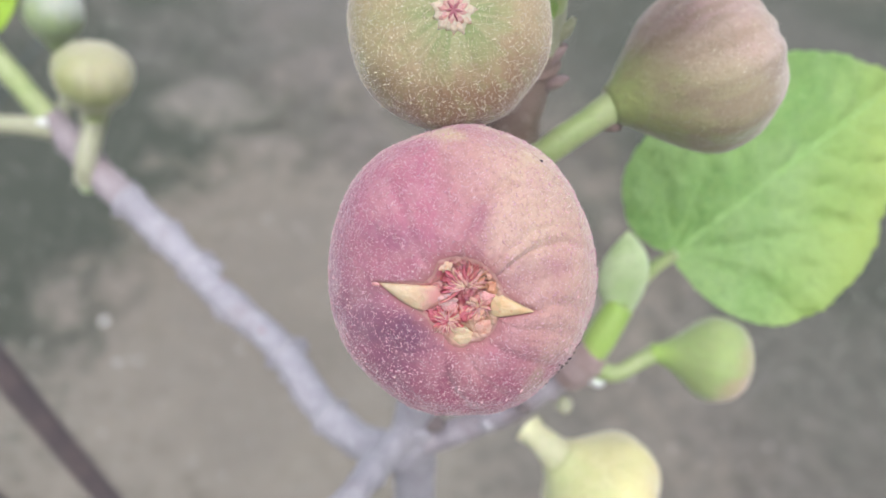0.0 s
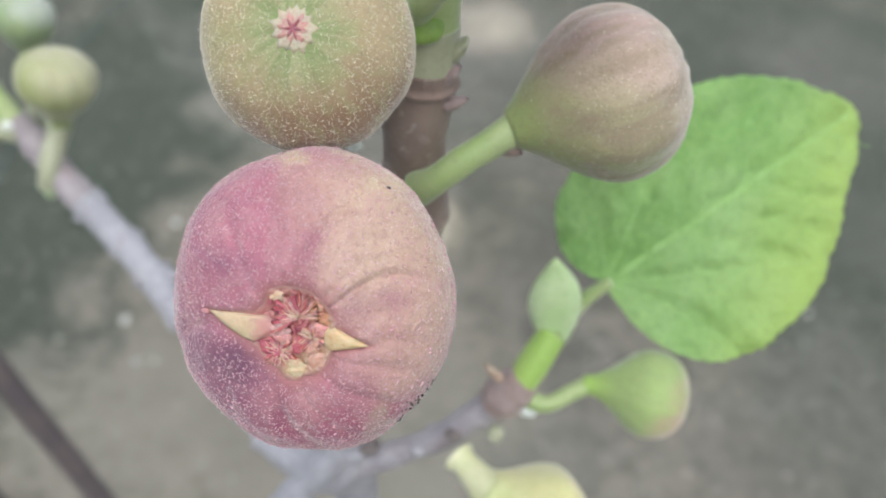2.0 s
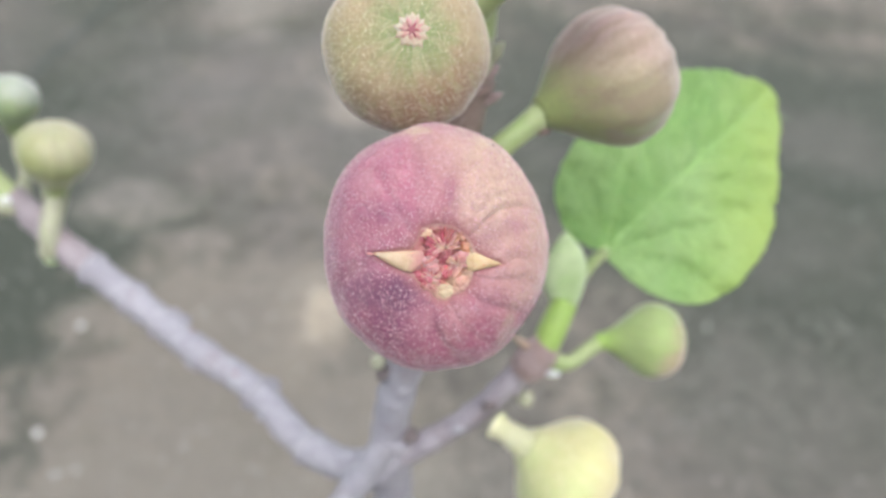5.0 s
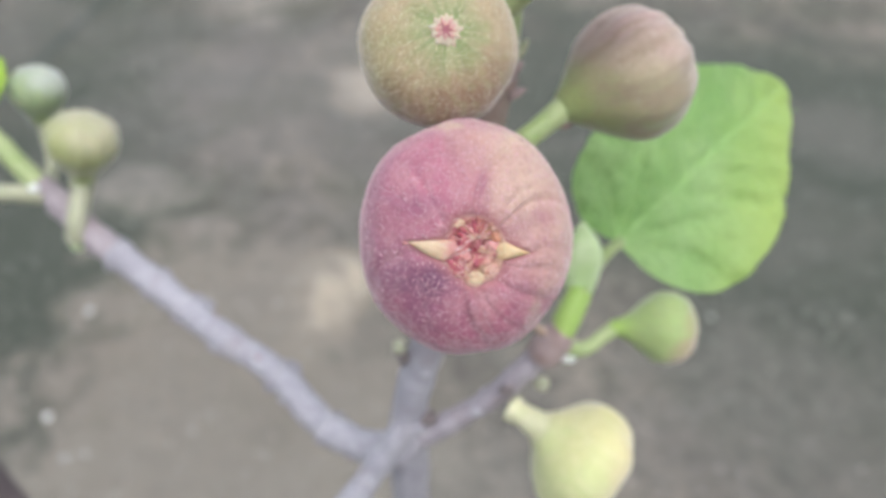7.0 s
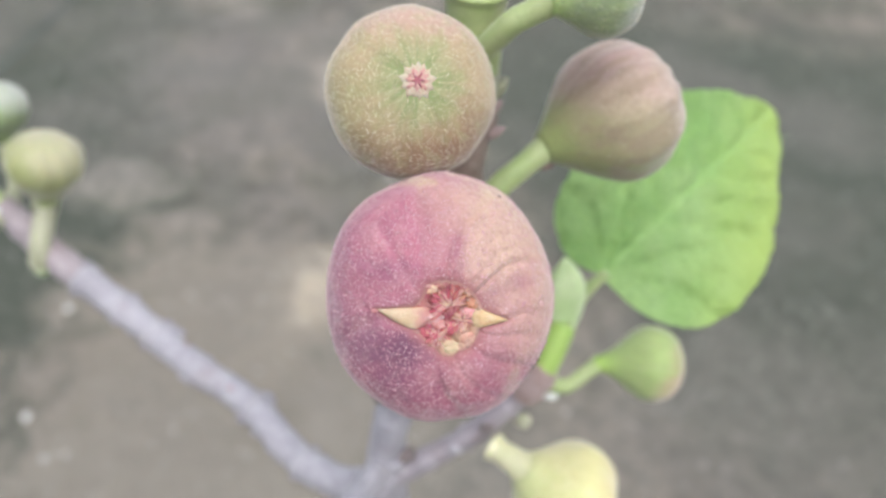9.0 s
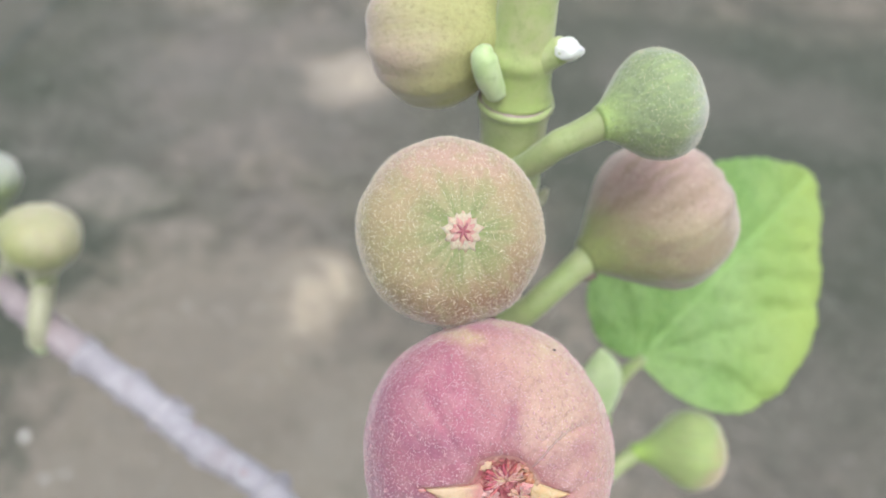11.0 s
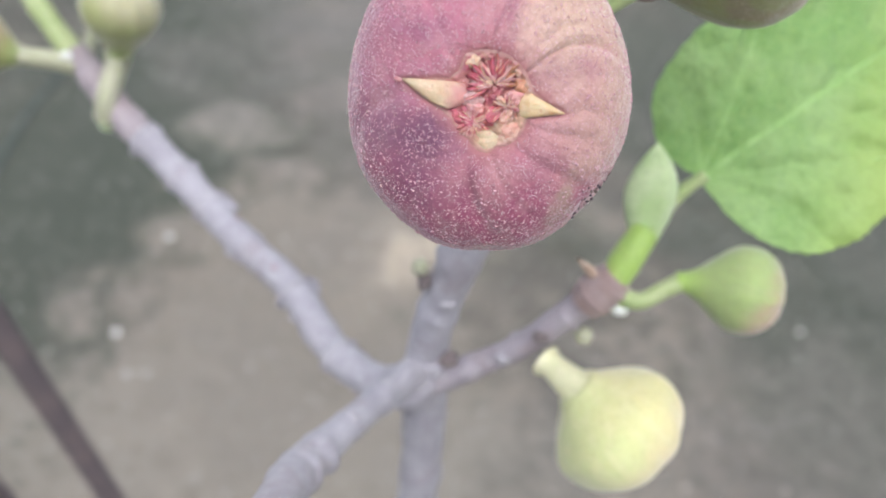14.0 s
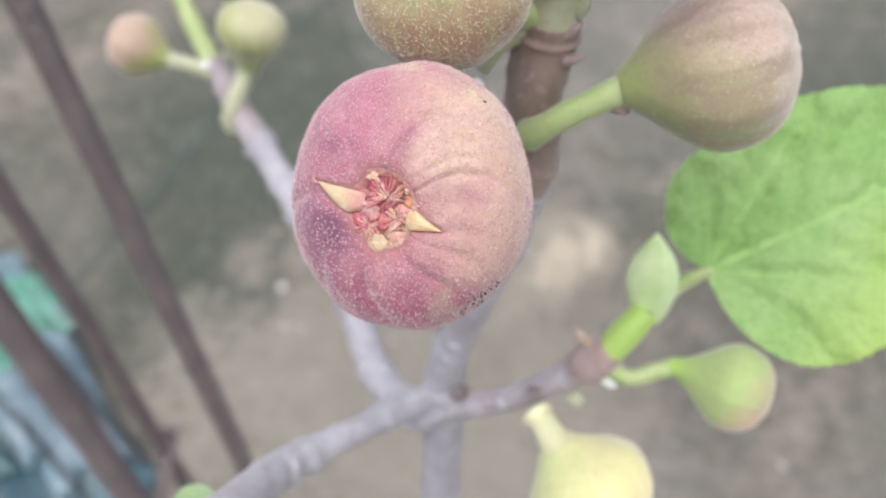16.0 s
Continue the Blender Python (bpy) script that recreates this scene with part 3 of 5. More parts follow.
def fig_body(R, front, back, neck, ribs=9, rib=0.02, seed=0.0, opening=None, dimple=0.0, seg=96, rows=56, creases=(), pear=0.72, sink=None, flat=None):
    """A fig as a body of turned outline with soft ribs. opening(angle): radius of a split at the eye; creases: (angle, depth, width)."""
    bm = bmesh.new()
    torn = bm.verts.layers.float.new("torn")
    rings = []
    for i in range(rows + 1):
        f = (i / rows) ** 1.5 if opening else i / rows
        ring = []
        for s in range(seg):
            ang = 2 * math.pi * s / seg
            a0 = 0.03
            if opening:
                a0 = math.asin(min(0.95, (opening(ang) / R) ** (1 / 0.92))) * 2 / math.pi
            a = a0 + (2 - a0) * f
            r, z = profile(a, R, front, back, neck, pear)
            wave = math.cos(ribs * ang + 1.3 * math.sin(ang * 2 + seed)) * rib * math.sin(min(a, 1.6) / 1.6 * math.pi) ** 0.7
            v = Vector((r * math.cos(ang), r * math.sin(ang), z))
            lump = 1 + wave + 0.02 * noise.noise(v * 55 + Vector((seed, 3, 1))) + 0.006 * noise.noise(v * 240)
            for c_ang, depth, width in creases:
                d = (ang - c_ang - 0.25 * math.sin(a * 4 + c_ang) + math.pi) % (2 * math.pi) - math.pi
                lump -= depth * math.exp(-((d / width) ** 2)) * math.exp(-(((a - 0.42) / 0.30) ** 2))
            if flat:
                lump -= flat[1] * max(0.0, math.cos(ang - flat[0])) ** 2 * math.sin(min(a, 2.0) / 2 * math.pi)
            if dimple:
                v.z -= dimple * math.exp(-((r / (R * 0.2)) ** 2))
            q = v * lump
            if sink:
                q.z -= sink(r)
            vert = bm.verts.new(q)
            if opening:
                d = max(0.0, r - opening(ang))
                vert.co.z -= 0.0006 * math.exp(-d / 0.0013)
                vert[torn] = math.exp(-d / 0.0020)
            ring.append(vert)
        rings.append(ring)
    for a, b in zip(rings, rings[1:]):
        for s in range(seg):
            bm.faces.new((a[s], a[(s + 1) % seg], b[(s + 1) % seg], b[s]))
    ends = [rings[-1]] if opening else [rings[0], rings[-1]]
    for ring in ends:
        c = bm.verts.new(sum((v.co for v in ring), Vector()) / seg)
        for s in range(seg):
            bm.faces.new((ring[s], ring[(s + 1) % seg], c))
    return bm


def down(me, count, length, seed, lowest, thick=0.00006, bare=lambda ang: 0.004, stand=(0.1, 0.45)):
    """Short hairs that lie on a fig's own skin, joined into one mesh. lowest: how far back towards the stalk they go."""
    rng = random.Random(seed)
    faces_in = [(f.center.copy(), f.normal.copy(), f.area) for f in me.polygons if f.center.z > lowest]
    picks = rng.choices(range(len(faces_in)), weights=[f[2] for f in faces_in], k=count)
    verts, faces = [], []
    for i in picks:
        c, n, area = faces_in[i]
        spread = math.sqrt(area) * 0.7
        side = n.orthogonal().normalized()
        other = n.cross(side)
        p = c + side * rng.uniform(-spread, spread) + other * rng.uniform(-spread, spread)
        if math.hypot(p.x, p.y) < bare(math.atan2(p.y, p.x)):
            continue
        a = rng.uniform(0, 2 * math.pi)
        way = (n * rng.uniform(*stand) + side * math.cos(a) + other * math.sin(a)).normalized()
        wide = thick * rng.choice((0.45, 0.6, 0.8, 1.0, 1.6))
        o1 = way.cross(n).normalized() * wide
        o2 = n * wide
        k = len(verts)
        long = length * rng.uniform(0.35, 1.2)
        verts += [p + o1, p - o1, p + o2 * 1.6, p + way * long]
        faces += [(k, k + 2, k + 3), (k + 2, k + 1, k + 3), (k + 1, k, k + 3)]
    hairs = bpy.data.meshes.new("down")
    hairs.from_pydata(verts, [], faces)
    return hairs


def petal(length, width, lift, thick=0.0006):
    """A small pointed scale that lies along x, domed, with some thickness."""
    bm = bmesh.new()
    grid = []
    for side in (1, -1):
        rows = []
        for i in range(7):
            t = i / 6
            w = width * math.sin(math.pi * min(t * 0.75 + 0.25, 1.0)) ** 0.8
            rows.append([bm.verts.new((length * t, w * (j / 4 - 0.5), lift * math.sin(t * 2.2) - 0.4 * width * (j / 4 - 0.5) ** 2 * 4 + (thick if side > 0 else -thick) * 0.5)) for j in range(5)])
        for a, b in zip(rows, rows[1:]):
            for j in range(4):
                bm.faces.new((a[j], a[j + 1], b[j + 1], b[j]))
        grid.append(rows)
    up, low = grid
    rim = lambda g: [r[0] for r in g] + g[-1][1:] + [r[-1] for r in g[-2::-1]] + g[0][-2:0:-1]
    a, b = rim(up), rim(low)
    for i in range(len(a)):
        bm.faces.new((a[i], a[(i + 1) % len(a)], b[(i + 1) % len(b)], b[i]))
    bmesh.ops.remove_doubles(bm, verts=bm.verts, dist=1e-6)
    return bm


def eye_scales(owner, m, height, size, seed=1):
    """The closed eye of a fig: a low ring of cream scales round small pink ones that close its middle."""
    rings = ((13, 0.20, 0.62, 1.05, EYE_CREAM, 12, 0.0), (9, 0.06, 0.46, 0.80, EYE_PALE, 7, 0.0001), (6, 0.0, 0.34, 0.12, EYE_PINK, 0, 0.00022))
    for ring, (count, far, length, width, mat, tilt, lift) in enumerate(rings):
        for i in range(count):
            ang = 360 / count * i + 17 * ring + seed * 31 + 9 * math.sin(i * 5.3 + ring)
            k = 0.84 + 0.26 * ((i * 7 + seed) % 5) / 4
            c = m @ pose(0, 0, height + lift, 0, 0, ang) @ pose(size * far, 0, 0, 0, tilt, 0)
            part("eye_scale", petal(size * length * k, size * width, size * 0.05, 0.0004), mat, owner, at=c)


def fig(label, centre, axis, R, front, back, neck, mat, stalk=None, stalk_r=0.003, side=(1, 0, 0), eye=0.0, hairs=0, hair=HAIR, seed=0.0, stalk_mat=None, ribs=9, rib=0.02, collar=True, pear=0.72, flat=None):
    """One unsplit fig with its stalk, the collar at its neck, its eye and its down, under the tree."""
    m = frame_of(centre, axis, side)
    ob = part("fig", fig_body(R, front, back, neck, ribs, rib, seed, dimple=0.0006 if eye else 0.0, seg=72, rows=44, pear=pear, flat=flat), mat, TREE, label, at=m)
    if stalk:
        end = m @ Vector((0, 0, -back + neck * 0.6))
        way = (end - stalk[-1]).normalized()
        pts = [*stalk, end - way * neck * 2.0, end - way * neck * 0.7, end]
        part("stalk", tube(pts, [stalk_r * 1.25] + [stalk_r] * (len(pts) - 3) + [(neck + stalk_r) * 0.5, neck * 0.9], 16, 10, 0.05, seed=seed), stalk_mat or STALK, ob)
        if collar:
            for i in range(3):
                c = m @ pose(0, 0, -back + neck * 0.3, 0, 0, 120 * i + 40 * seed) @ pose(neck * 0.75, 0, 0, 0, -62, 0)
                part("bract", petal(neck * 0.9, neck * 1.1, neck * 0.14), stalk_mat or STALK, ob, at=c)
    if eye:
        eye_scales(ob, m, front - 0.0001, eye, int(seed) + 1)
    if hairs:
        tagged(part("down", down(ob.data, hairs, 0.00065, int(seed * 7) + 5, -0.5 * R), hair, ob, at=m, smooth=False), kind="stuff")
        tagged(part("fuzz", down(ob.data, hairs * 3, 0.0006, int(seed * 9) + 3, -0.9 * R, 0.000018, stand=(0.8, 2.5)), FUZZ, ob, at=m, smooth=False), kind="stuff")
    return ob


# ---- ground ----
def ground():
    fine = np.arange(-1.6, 1.6001, 0.016)
    out = 1.6 + 0.02 * (1.35 ** np.arange(1, 29) - 1) / 0.35
    xs = np.concatenate([-out[::-1], fine, out])
    ys = xs + 1.3
    X, Y = np.meshgrid(xs, ys, indexing="ij")
    Z = np.zeros_like(X)
    for i in range(X.shape[0]):
        for j in range(X.shape[1]):
            if abs(X[i, j]) < 2.5 and abs(Y[i, j] - 1.3) < 2.5:
                q = Vector((X[i, j], Y[i, j], 0))
                Z[i, j] = 0.006 * noise.noise(q * 3) + 0.003 * noise.noise(q * 14) + 0.0022 * noise.noise(q * 37)
    n, k = X.shape
    idx = np.arange(n * k).reshape(n, k)
    faces = np.stack([idx[:-1, :-1], idx[1:, :-1], idx[1:, 1:], idx[:-1, 1:]], -1).reshape(-1, 4)
    me = bpy.data.meshes.new("ground")
    me.from_pydata(np.stack([X, Y, Z], -1).reshape(-1, 3).tolist(), [], faces.tolist())
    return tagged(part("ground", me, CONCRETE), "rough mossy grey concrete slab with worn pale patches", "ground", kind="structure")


ground()


def pebble_verts(rng, r):
    phi = (1 + 5**0.5) / 2
    raw = [(-1, phi, 0), (1, phi, 0), (-1, -phi, 0), (1, -phi, 0), (0, -1, phi), (0, 1, phi), (0, -1, -phi), (0, 1, -phi), (phi, 0, -1), (phi, 0, 1), (-phi, 0, -1), (-phi, 0, 1)]
    sx, sy, sz = r * rng.uniform(0.6, 1.1), r * rng.uniform(0.6, 1.1), r * rng.uniform(0.35, 0.7)
    turn = Matrix.Rotation(rng.uniform(0, 6.28), 3, "Z")
    return [turn @ (Vector(v).normalized() * rng.uniform(0.8, 1.1) * Vector((1, 1, 1))) * 1.0 for v in raw], (sx, sy, sz)


ICO = [(0, 11, 5), (0, 5, 1), (0, 1, 7), (0, 7, 10), (0, 10, 11), (1, 5, 9), (5, 11, 4), (11, 10, 2), (10, 7, 6), (7, 1, 8), (3, 9, 4), (3, 4, 2), (3, 2, 6), (3, 6, 8), (3, 8, 9), (4, 9, 5), (2, 4, 11), (6, 2, 10), (8, 6, 7), (9, 8, 1)]


def grit(count):
    """Loose grit that lies all over the slab."""
    rng = random.Random(4)
    verts, faces = [], []
    for _ in range(count):
        x, y = rng.uniform(-1.5, 1.6), rng.uniform(0.4, 3.4)
        if noise.noise(Vector((x * 2.2, y * 2.2, 7))) < rng.uniform(-0.5, 0.4):
            continue
        r = 0.0016 + 0.0042 * rng.random() ** 3
        raw, (sx, sy, sz) = pebble_verts(rng, r)
        z = 0.006 * noise.noise(Vector((x, y, 0)) * 3) + 0.003 * noise.noise(Vector((x, y, 0)) * 14)
        k = len(verts)
        verts += [(x + v.x * sx, y + v.y * sy, z + sz * 0.4 + v.z * sz) for v in raw]
        faces += [(a + k, b + k, c + k) for a, b, c in ICO]
    me = bpy.data.meshes.new("grit")
    me.from_pydata(verts, [], faces)
    tagged(part("grit", me, GRIT), "small pale grit strewn over the concrete", "grit", kind="stuff")


grit(7000)


def stone(x, y, r, seed, mat, label):
    rng = random.Random(seed)
    raw, (sx, sy, sz) = pebble_verts(rng, r)
    bm = bmesh.new()
    vs = [bm.verts.new((v.x * sx, v.y * sy, sz * 0.7 + v.z * sz)) for v in raw]
    for f in ICO:
        bm.faces.new([vs[i] for i in f])
    bmesh.ops.bevel(bm, geom=list(bm.edges), offset=r * 0.12, segments=1, affect="EDGES")
    tagged(part("stone", bm, mat, at=pose(x, y, 0.001)), label, "stone", "stones on the slab")


for n, (x, y, r) in enumerate(((-0.581, 1.213, 0.010), (-0.560, 0.941, 0.012), (-0.50, 0.86, 0.005), (-0.33, 0.90, 0.004), (-0.62, 0.80, 0.004), (0.42, 1.02, 0.006), (0.75, 1.32, 0.007), (-0.30, 0.93, 0.006), (0.05, 1.75, 0.009))):
    stone(x, y, r, n, WHITE, "small white stone on the concrete")
for n, (x, y, r) in enumerate(((-0.478, 0.505, 0.020), (-0.545, 0.400, 0.018), (-0.44, 0.475, 0.013))):
    stone(x, y, r, 40 + n, BUFF, "pale buff stone beside the plastic sheet")


def cable():
    pts = [P(-1.14, 0.92, -0.803), P(-1.18, 1.25, -0.803), P(-1.27, 1.6, -0.803), P(-1.35, 1.9, -0.803), P(-1.385, 2.2, -0.803), P(-1.385, 2.5, -0.803), P(-1.36, 2.9, -0.803), P(-1.30, 3.6, -0.803)]
    pts = [p + Vector((0, 0, 0.006)) for p in pts]
    tagged(part("cable", tube(pts, [0.0032] * len(pts), 10, 14, 0.02), CABLE), "thin dark cable lying across the concrete", "cable")


cable()

# ---- steel bars ----
def ribbed_bar(base, lean, length, r):
    """A deformed steel bar: a round core with slanting ribs and two long seams."""
    m = frame_of(base, lean, (1, 0, 0))
    seg, step = 14, 0.0032
    n = int(length / step)
    bm = bmesh.new()
    prev = None
    for i in range(n + 1):
        ring = []
        for s in range(seg):
            a = 2 * math.pi * s / seg
            phase = (i * step / 0.0125 + 0.42 * abs(math.sin(a))) % 1.0
            up = 0.05 if phase < 0.3 else 0.0
            if s % (seg // 2) == 0:
                up = max(up, 0.07)
            ring.append(bm.verts.new((r * (1 + up) * math.cos(a), r * (1 + up) * math.sin(a), i * step)))
        if prev:
            for s in range(seg):
                bm.faces.new((prev[s], prev[(s + 1) % seg], ring[(s + 1) % seg], ring[s]))
        prev = ring
    bm.faces.new(prev)
    return bm, m


CAGE = thing("rebar_cage", (-0.15, 0.37, 0.0), "rusty ribbed steel bars standing in the slab, tied with wire", "rebar cage")
BARS = ((-0.118, 0.4134, -0.1514, -0.0568, 0.0095), (-0.1881, 0.3898, -0.1552, -0.0696, 0.0075), (-0.155, 0.3211, -0.1463, -0.0647, 0.0124))
for bx, by, lx, ly, br in BARS:
    bm, m = ribbed_bar(Vector((bx, by, -0.01)), Vector((lx, ly, 1.0)), 1.35, br)
    part("bar", bm, RUST, CAGE, at=m, smooth=False)
# Twisted wire that ties two of the bars.
TIED = [Vector((bx + lx * 0.48, by + ly * 0.48, 0.48)) for bx, by, lx, ly, br in BARS[1:]]
part("tie_wire", tube([TIED[0] + Vector((-0.010, 0.008, 0.0)), TIED[0] + Vector((0.004, 0.012, 0.004)), TIED[0].lerp(TIED[1], 0.5) + Vector((0.014, 0.0, 0.006)), TIED[1] + Vector((0.014, -0.004, 0.0)), TIED[1] + Vector((0.002, -0.016, -0.004))], [0.0042] * 5, 10, 10, 0.12), RUST, CAGE, "rusty tie wire between two bars")


# ---- crumpled sheet on the slab ----
def sheet(name, corner, along, across, mat, label, seed, height):
    bm = bmesh.new()
    n = 46
    grid = []
    for i in range(n + 1):
        row = []
        for j in range(n + 1):
            u, v = i / n, j / n
            edge = 1 + 0.10 * noise.noise(Vector((v * 4, seed, 0)))
            p = corner + along * (u * edge) + across * (v + 0.06 * noise.noise(Vector((u * 3, seed, 5))))
            dome = (math.sin(math.pi * u) * math.sin(math.pi * v)) ** 0.6
            fold = abs(noise.noise(Vector((u * 5 + seed, v * 7, 2)))) * 0.35 + abs(noise.noise(Vector((u * 13, v * 11 + seed, 9)))) * 0.12
            row.append(bm.verts.new(p + Vector((0, 0, 0.012 + height * dome * (0.55 + fold)))))
        grid.append(row)
    for a, b in zip(grid, grid[1:]):
        for j in range(n):
            bm.faces.new((a[j], a[j + 1], b[j + 1], b[j]))
    ret = bmesh.ops.extrude_face_region(bm, geom=list(bm.faces))
    for v in ret["geom"]:
        if isinstance(v, bmesh.types.BMVert):
            v.co.z -= 0.003
    tagged(part(name, bm, mat), label, "plastic sheet", "sheets on the slab")


sheet("plastic_sheet", Vector((-1.30, 0.79, 0)), Vector((0.80, -0.285, 0)), Vector((-0.14, -0.38, 0)), TARP, "faded blue crumpled plastic sheet on the concrete", 1.0, 0.09)
sheet("plastic_sheet", Vector((-1.04, 0.740, 0.03)), Vector((0.51, -0.235, 0)), Vector((-0.05, -0.12, 0)), PALE_TARP, "pale blue crumpled plastic strip along the sheet's edge", 2.0, 0.08)
sheet("plastic_sheet", Vector((-0.80, 0.535, 0.05)), Vector((0.18, -0.075, 0)), Vector((-0.03, -0.065, 0)), PALE_TARP, "narrow pale blue plastic strip lying on the sheet", 11.0, 0.08)
sheet("plastic_sheet", Vector((-0.88, 0.450, 0.04)), Vector((0.22, -0.055, 0)), Vector((-0.05, -0.13, 0)), MID_TARP, "dull blue plastic rag lying on the sheet", 14.0, 0.07)
sheet("plastic_sheet", Vector((-0.925, 0.700, 0.06)), Vector((0.15, -0.065, 0)), Vector((-0.04, -0.09, 0)), TEAL, "teal green crumpled plastic bag lying on the sheet", 4.0, 0.09)
sheet("plastic_sheet", Vector((-0.885, 0.585, 0.03)), Vector((0.15, -0.05, 0)), Vector((-0.04, -0.10, 0)), TEAL, "small teal green plastic bag lying on the sheet", 7.0, 0.10)


# A thin black strand laid along a dark line across the sheets.
def hose(a, b, r, seed):
    mid = a.lerp(b, 0.5) + Vector((0.004, 0.003, -0.003))
    tagged(part("hose", tube([a, mid, b], [r, r, r * 0.96], 14, 12, 0.05, (), seed), BLACK_STRAND), "thin black strand lying across the plastic sheets", "hose", "hoses on the sheets")


hose(Vector((-1.00, 0.624, 0.105)), Vector((-0.475, 0.471, 0.105)), 0.0075, 1.0)
hose(Vector((-0.92, 0.494, 0.105)), Vector((-0.500, 0.384, 0.105)), 0.0055, 2.0)

# ---- the fig tree ----
TREE = thing("fig_tree", P(0.12, 0.30, -0.803), "young fig tree with grey branches, ripening figs and a fresh leaf", "fig tree")
part("trunk", tube([P(0.12, 0.30, -0.81), P(0.115, 0.298, -0.4), P(0.108, 0.293, -0.05), P(0.101, 0.290, 0.2), P(0.098, 0.2895, 0.31), P(0.094, 0.288, 0.40)],
                   [0.015, 0.0120, 0.0098, 0.0082, 0.0078, 0.0072], 22, 16, 0.07, ((0.62, 0.12, 0.02), (0.8, 0.15, 0.015), (0.9, 0.1, 0.012))), BARK, TREE, "smooth grey trunk")
LONG = [P(0.0945, 0.2875, 0.3860), P(0.0865, 0.2770, 0.3835), P(0.0541, 0.2951, 0.3740), P(0.0222, 0.3254, 0.3791), P(-0.0150, 0.3480, 0.3850), P(-0.0410, 0.3690, 0.3860), P(-0.0790, 0.3890, 0.4010)]
LONG_R = [0.0060, 0.0063, 0.0064, 0.0061, 0.0063, 0.0064, 0.0067]
LONG_LINE = smooth_line([(*p, r) for p, r in zip(LONG, LONG_R)], 18)
part("branch", tube(LONG, LONG_R, 24, 18, 0.10, ((0.21, 0.14, 0.008), (0.335, 0.24, 0.010), (0.36, -0.08, 0.014), (0.49, 0.34, 0.010), (0.515, -0.09, 0.014), (0.56, -0.06, 0.02), (0.62, 0.20, 0.010), (0.70, -0.07, 0.02), (0.785, 0.36, 0.010), (0.81, -0.07, 0.014), (0.89, 0.26, 0.008), (0.94, -0.05, 0.012), (0.985, 0.36, 0.009)), 2.0), BARK, TREE, "grey branch ringed with pale leaf scars")
part("branch", tube([P(0.092, 0.290, 0.388), P(0.0895, 0.2800, 0.3940), P(0.0782, 0.2464, 0.4088), P(0.0655, 0.2092, 0.4225), P(0.0650, 0.1888, 0.4370), P(0.0640, 0.150, 0.458), P(0.060, 0.11, 0.476)],
                    [0.0060, 0.0050, 0.0045, 0.0053, 0.0049, 0.005, 0.0042], 20, 16, 0.08, ((0.22, 0.16, 0.012), (0.30, 0.24, 0.012), (0.46, 0.28, 0.012), (0.52, 0.34, 0.012), (0.60, 0.3, 0.012)), 3.0), BARK, TREE, "grey branch that reaches forward")
part("branch", tube([P(0.0934, 0.286, 0.3788), P(0.1054, 0.2848, 0.3915), P(0.1199, 0.2848, 0.4064), P(0.1324, 0.2856, 0.4198), P(0.1436, 0.2884, 0.4351), P(0.1500, 0.2900, 0.4435)],
                    [0.0054, 0.0046, 0.0042, 0.0042, 0.0045, 0.0053], 18, 14, 0.07, ((0.3, 0.15, 0.02), (0.55, 0.2, 0.018), (0.82, 0.2, 0.015)), 5.0), SIDE_BARK, TREE, "short lilac grey side branch")
part("twig", tube([P(0.1495, 0.2899, 0.4428), P(0.1540, 0.2910, 0.4500), P(0.1580, 0.2925, 0.4570)], [0.0060, 0.0064, 0.0052], 18, 10, 0.06, ((0.3, 0.12, 0.05), (0.75, 0.16, 0.05)), 6.0), TWIG_BARK, TREE, "brown tip of a side branch with leaf scars")
part("branch", tube([P(0.0925, 0.288, 0.385), P(0.0945, 0.2885, 0.4203), P(0.1000, 0.2889, 0.4497), P(0.1070, 0.2905, 0.485), P(0.1115, 0.2925, 0.520)],
                    [0.0070, 0.0065, 0.0066, 0.0074, 0.0080], 20, 14, 0.06, ((0.28, 0.14, 0.02), (0.52, 0.2, 0.02), (0.8, 0.16, 0.02)), 7.0), BARK, TREE, "upright grey branch behind the figs")
part("branch", tube([P(0.1112, 0.2924, 0.518), P(0.1130, 0.2930, 0.535), P(0.1105, 0.2925, 0.555), P(0.1110, 0.2928, 0.572), P(0.1115, 0.2925, 0.583)],
                    [0.0074, 0.0074, 0.0073, 0.0074, 0.0074], 24, 16, 0.10, ((0.18, 0.14, 0.02), (0.42, 0.08, 0.015), (0.60, 0.12, 0.02), (0.86, 0.14, 0.02)), 8.0), BROWN, TREE, "purplish brown shoot with leaf scars")
part("shoot", tube([P(0.1115, 0.2925, 0.581), P(0.1112, 0.2924, 0.587), P(0.1110, 0.2924, 0.594)], [0.0076, 0.0074, 0.0071], 20, 12, 0.04, (), 9.0), SHOOT_GREY, TREE, "grey green lower shoot")
part("shoot", tube([P(0.1110, 0.2924, 0.593), P(0.1106, 0.2922, 0.602), P(0.1100, 0.2922, 0.612), P(0.1096, 0.2924, 0.620)],
                   [0.0070, 0.0070, 0.0071, 0.0080], 20, 12, 0.03, ((0.95, 0.08, 0.05),), 9.0), SHOOT, TREE, "fresh green shoot")
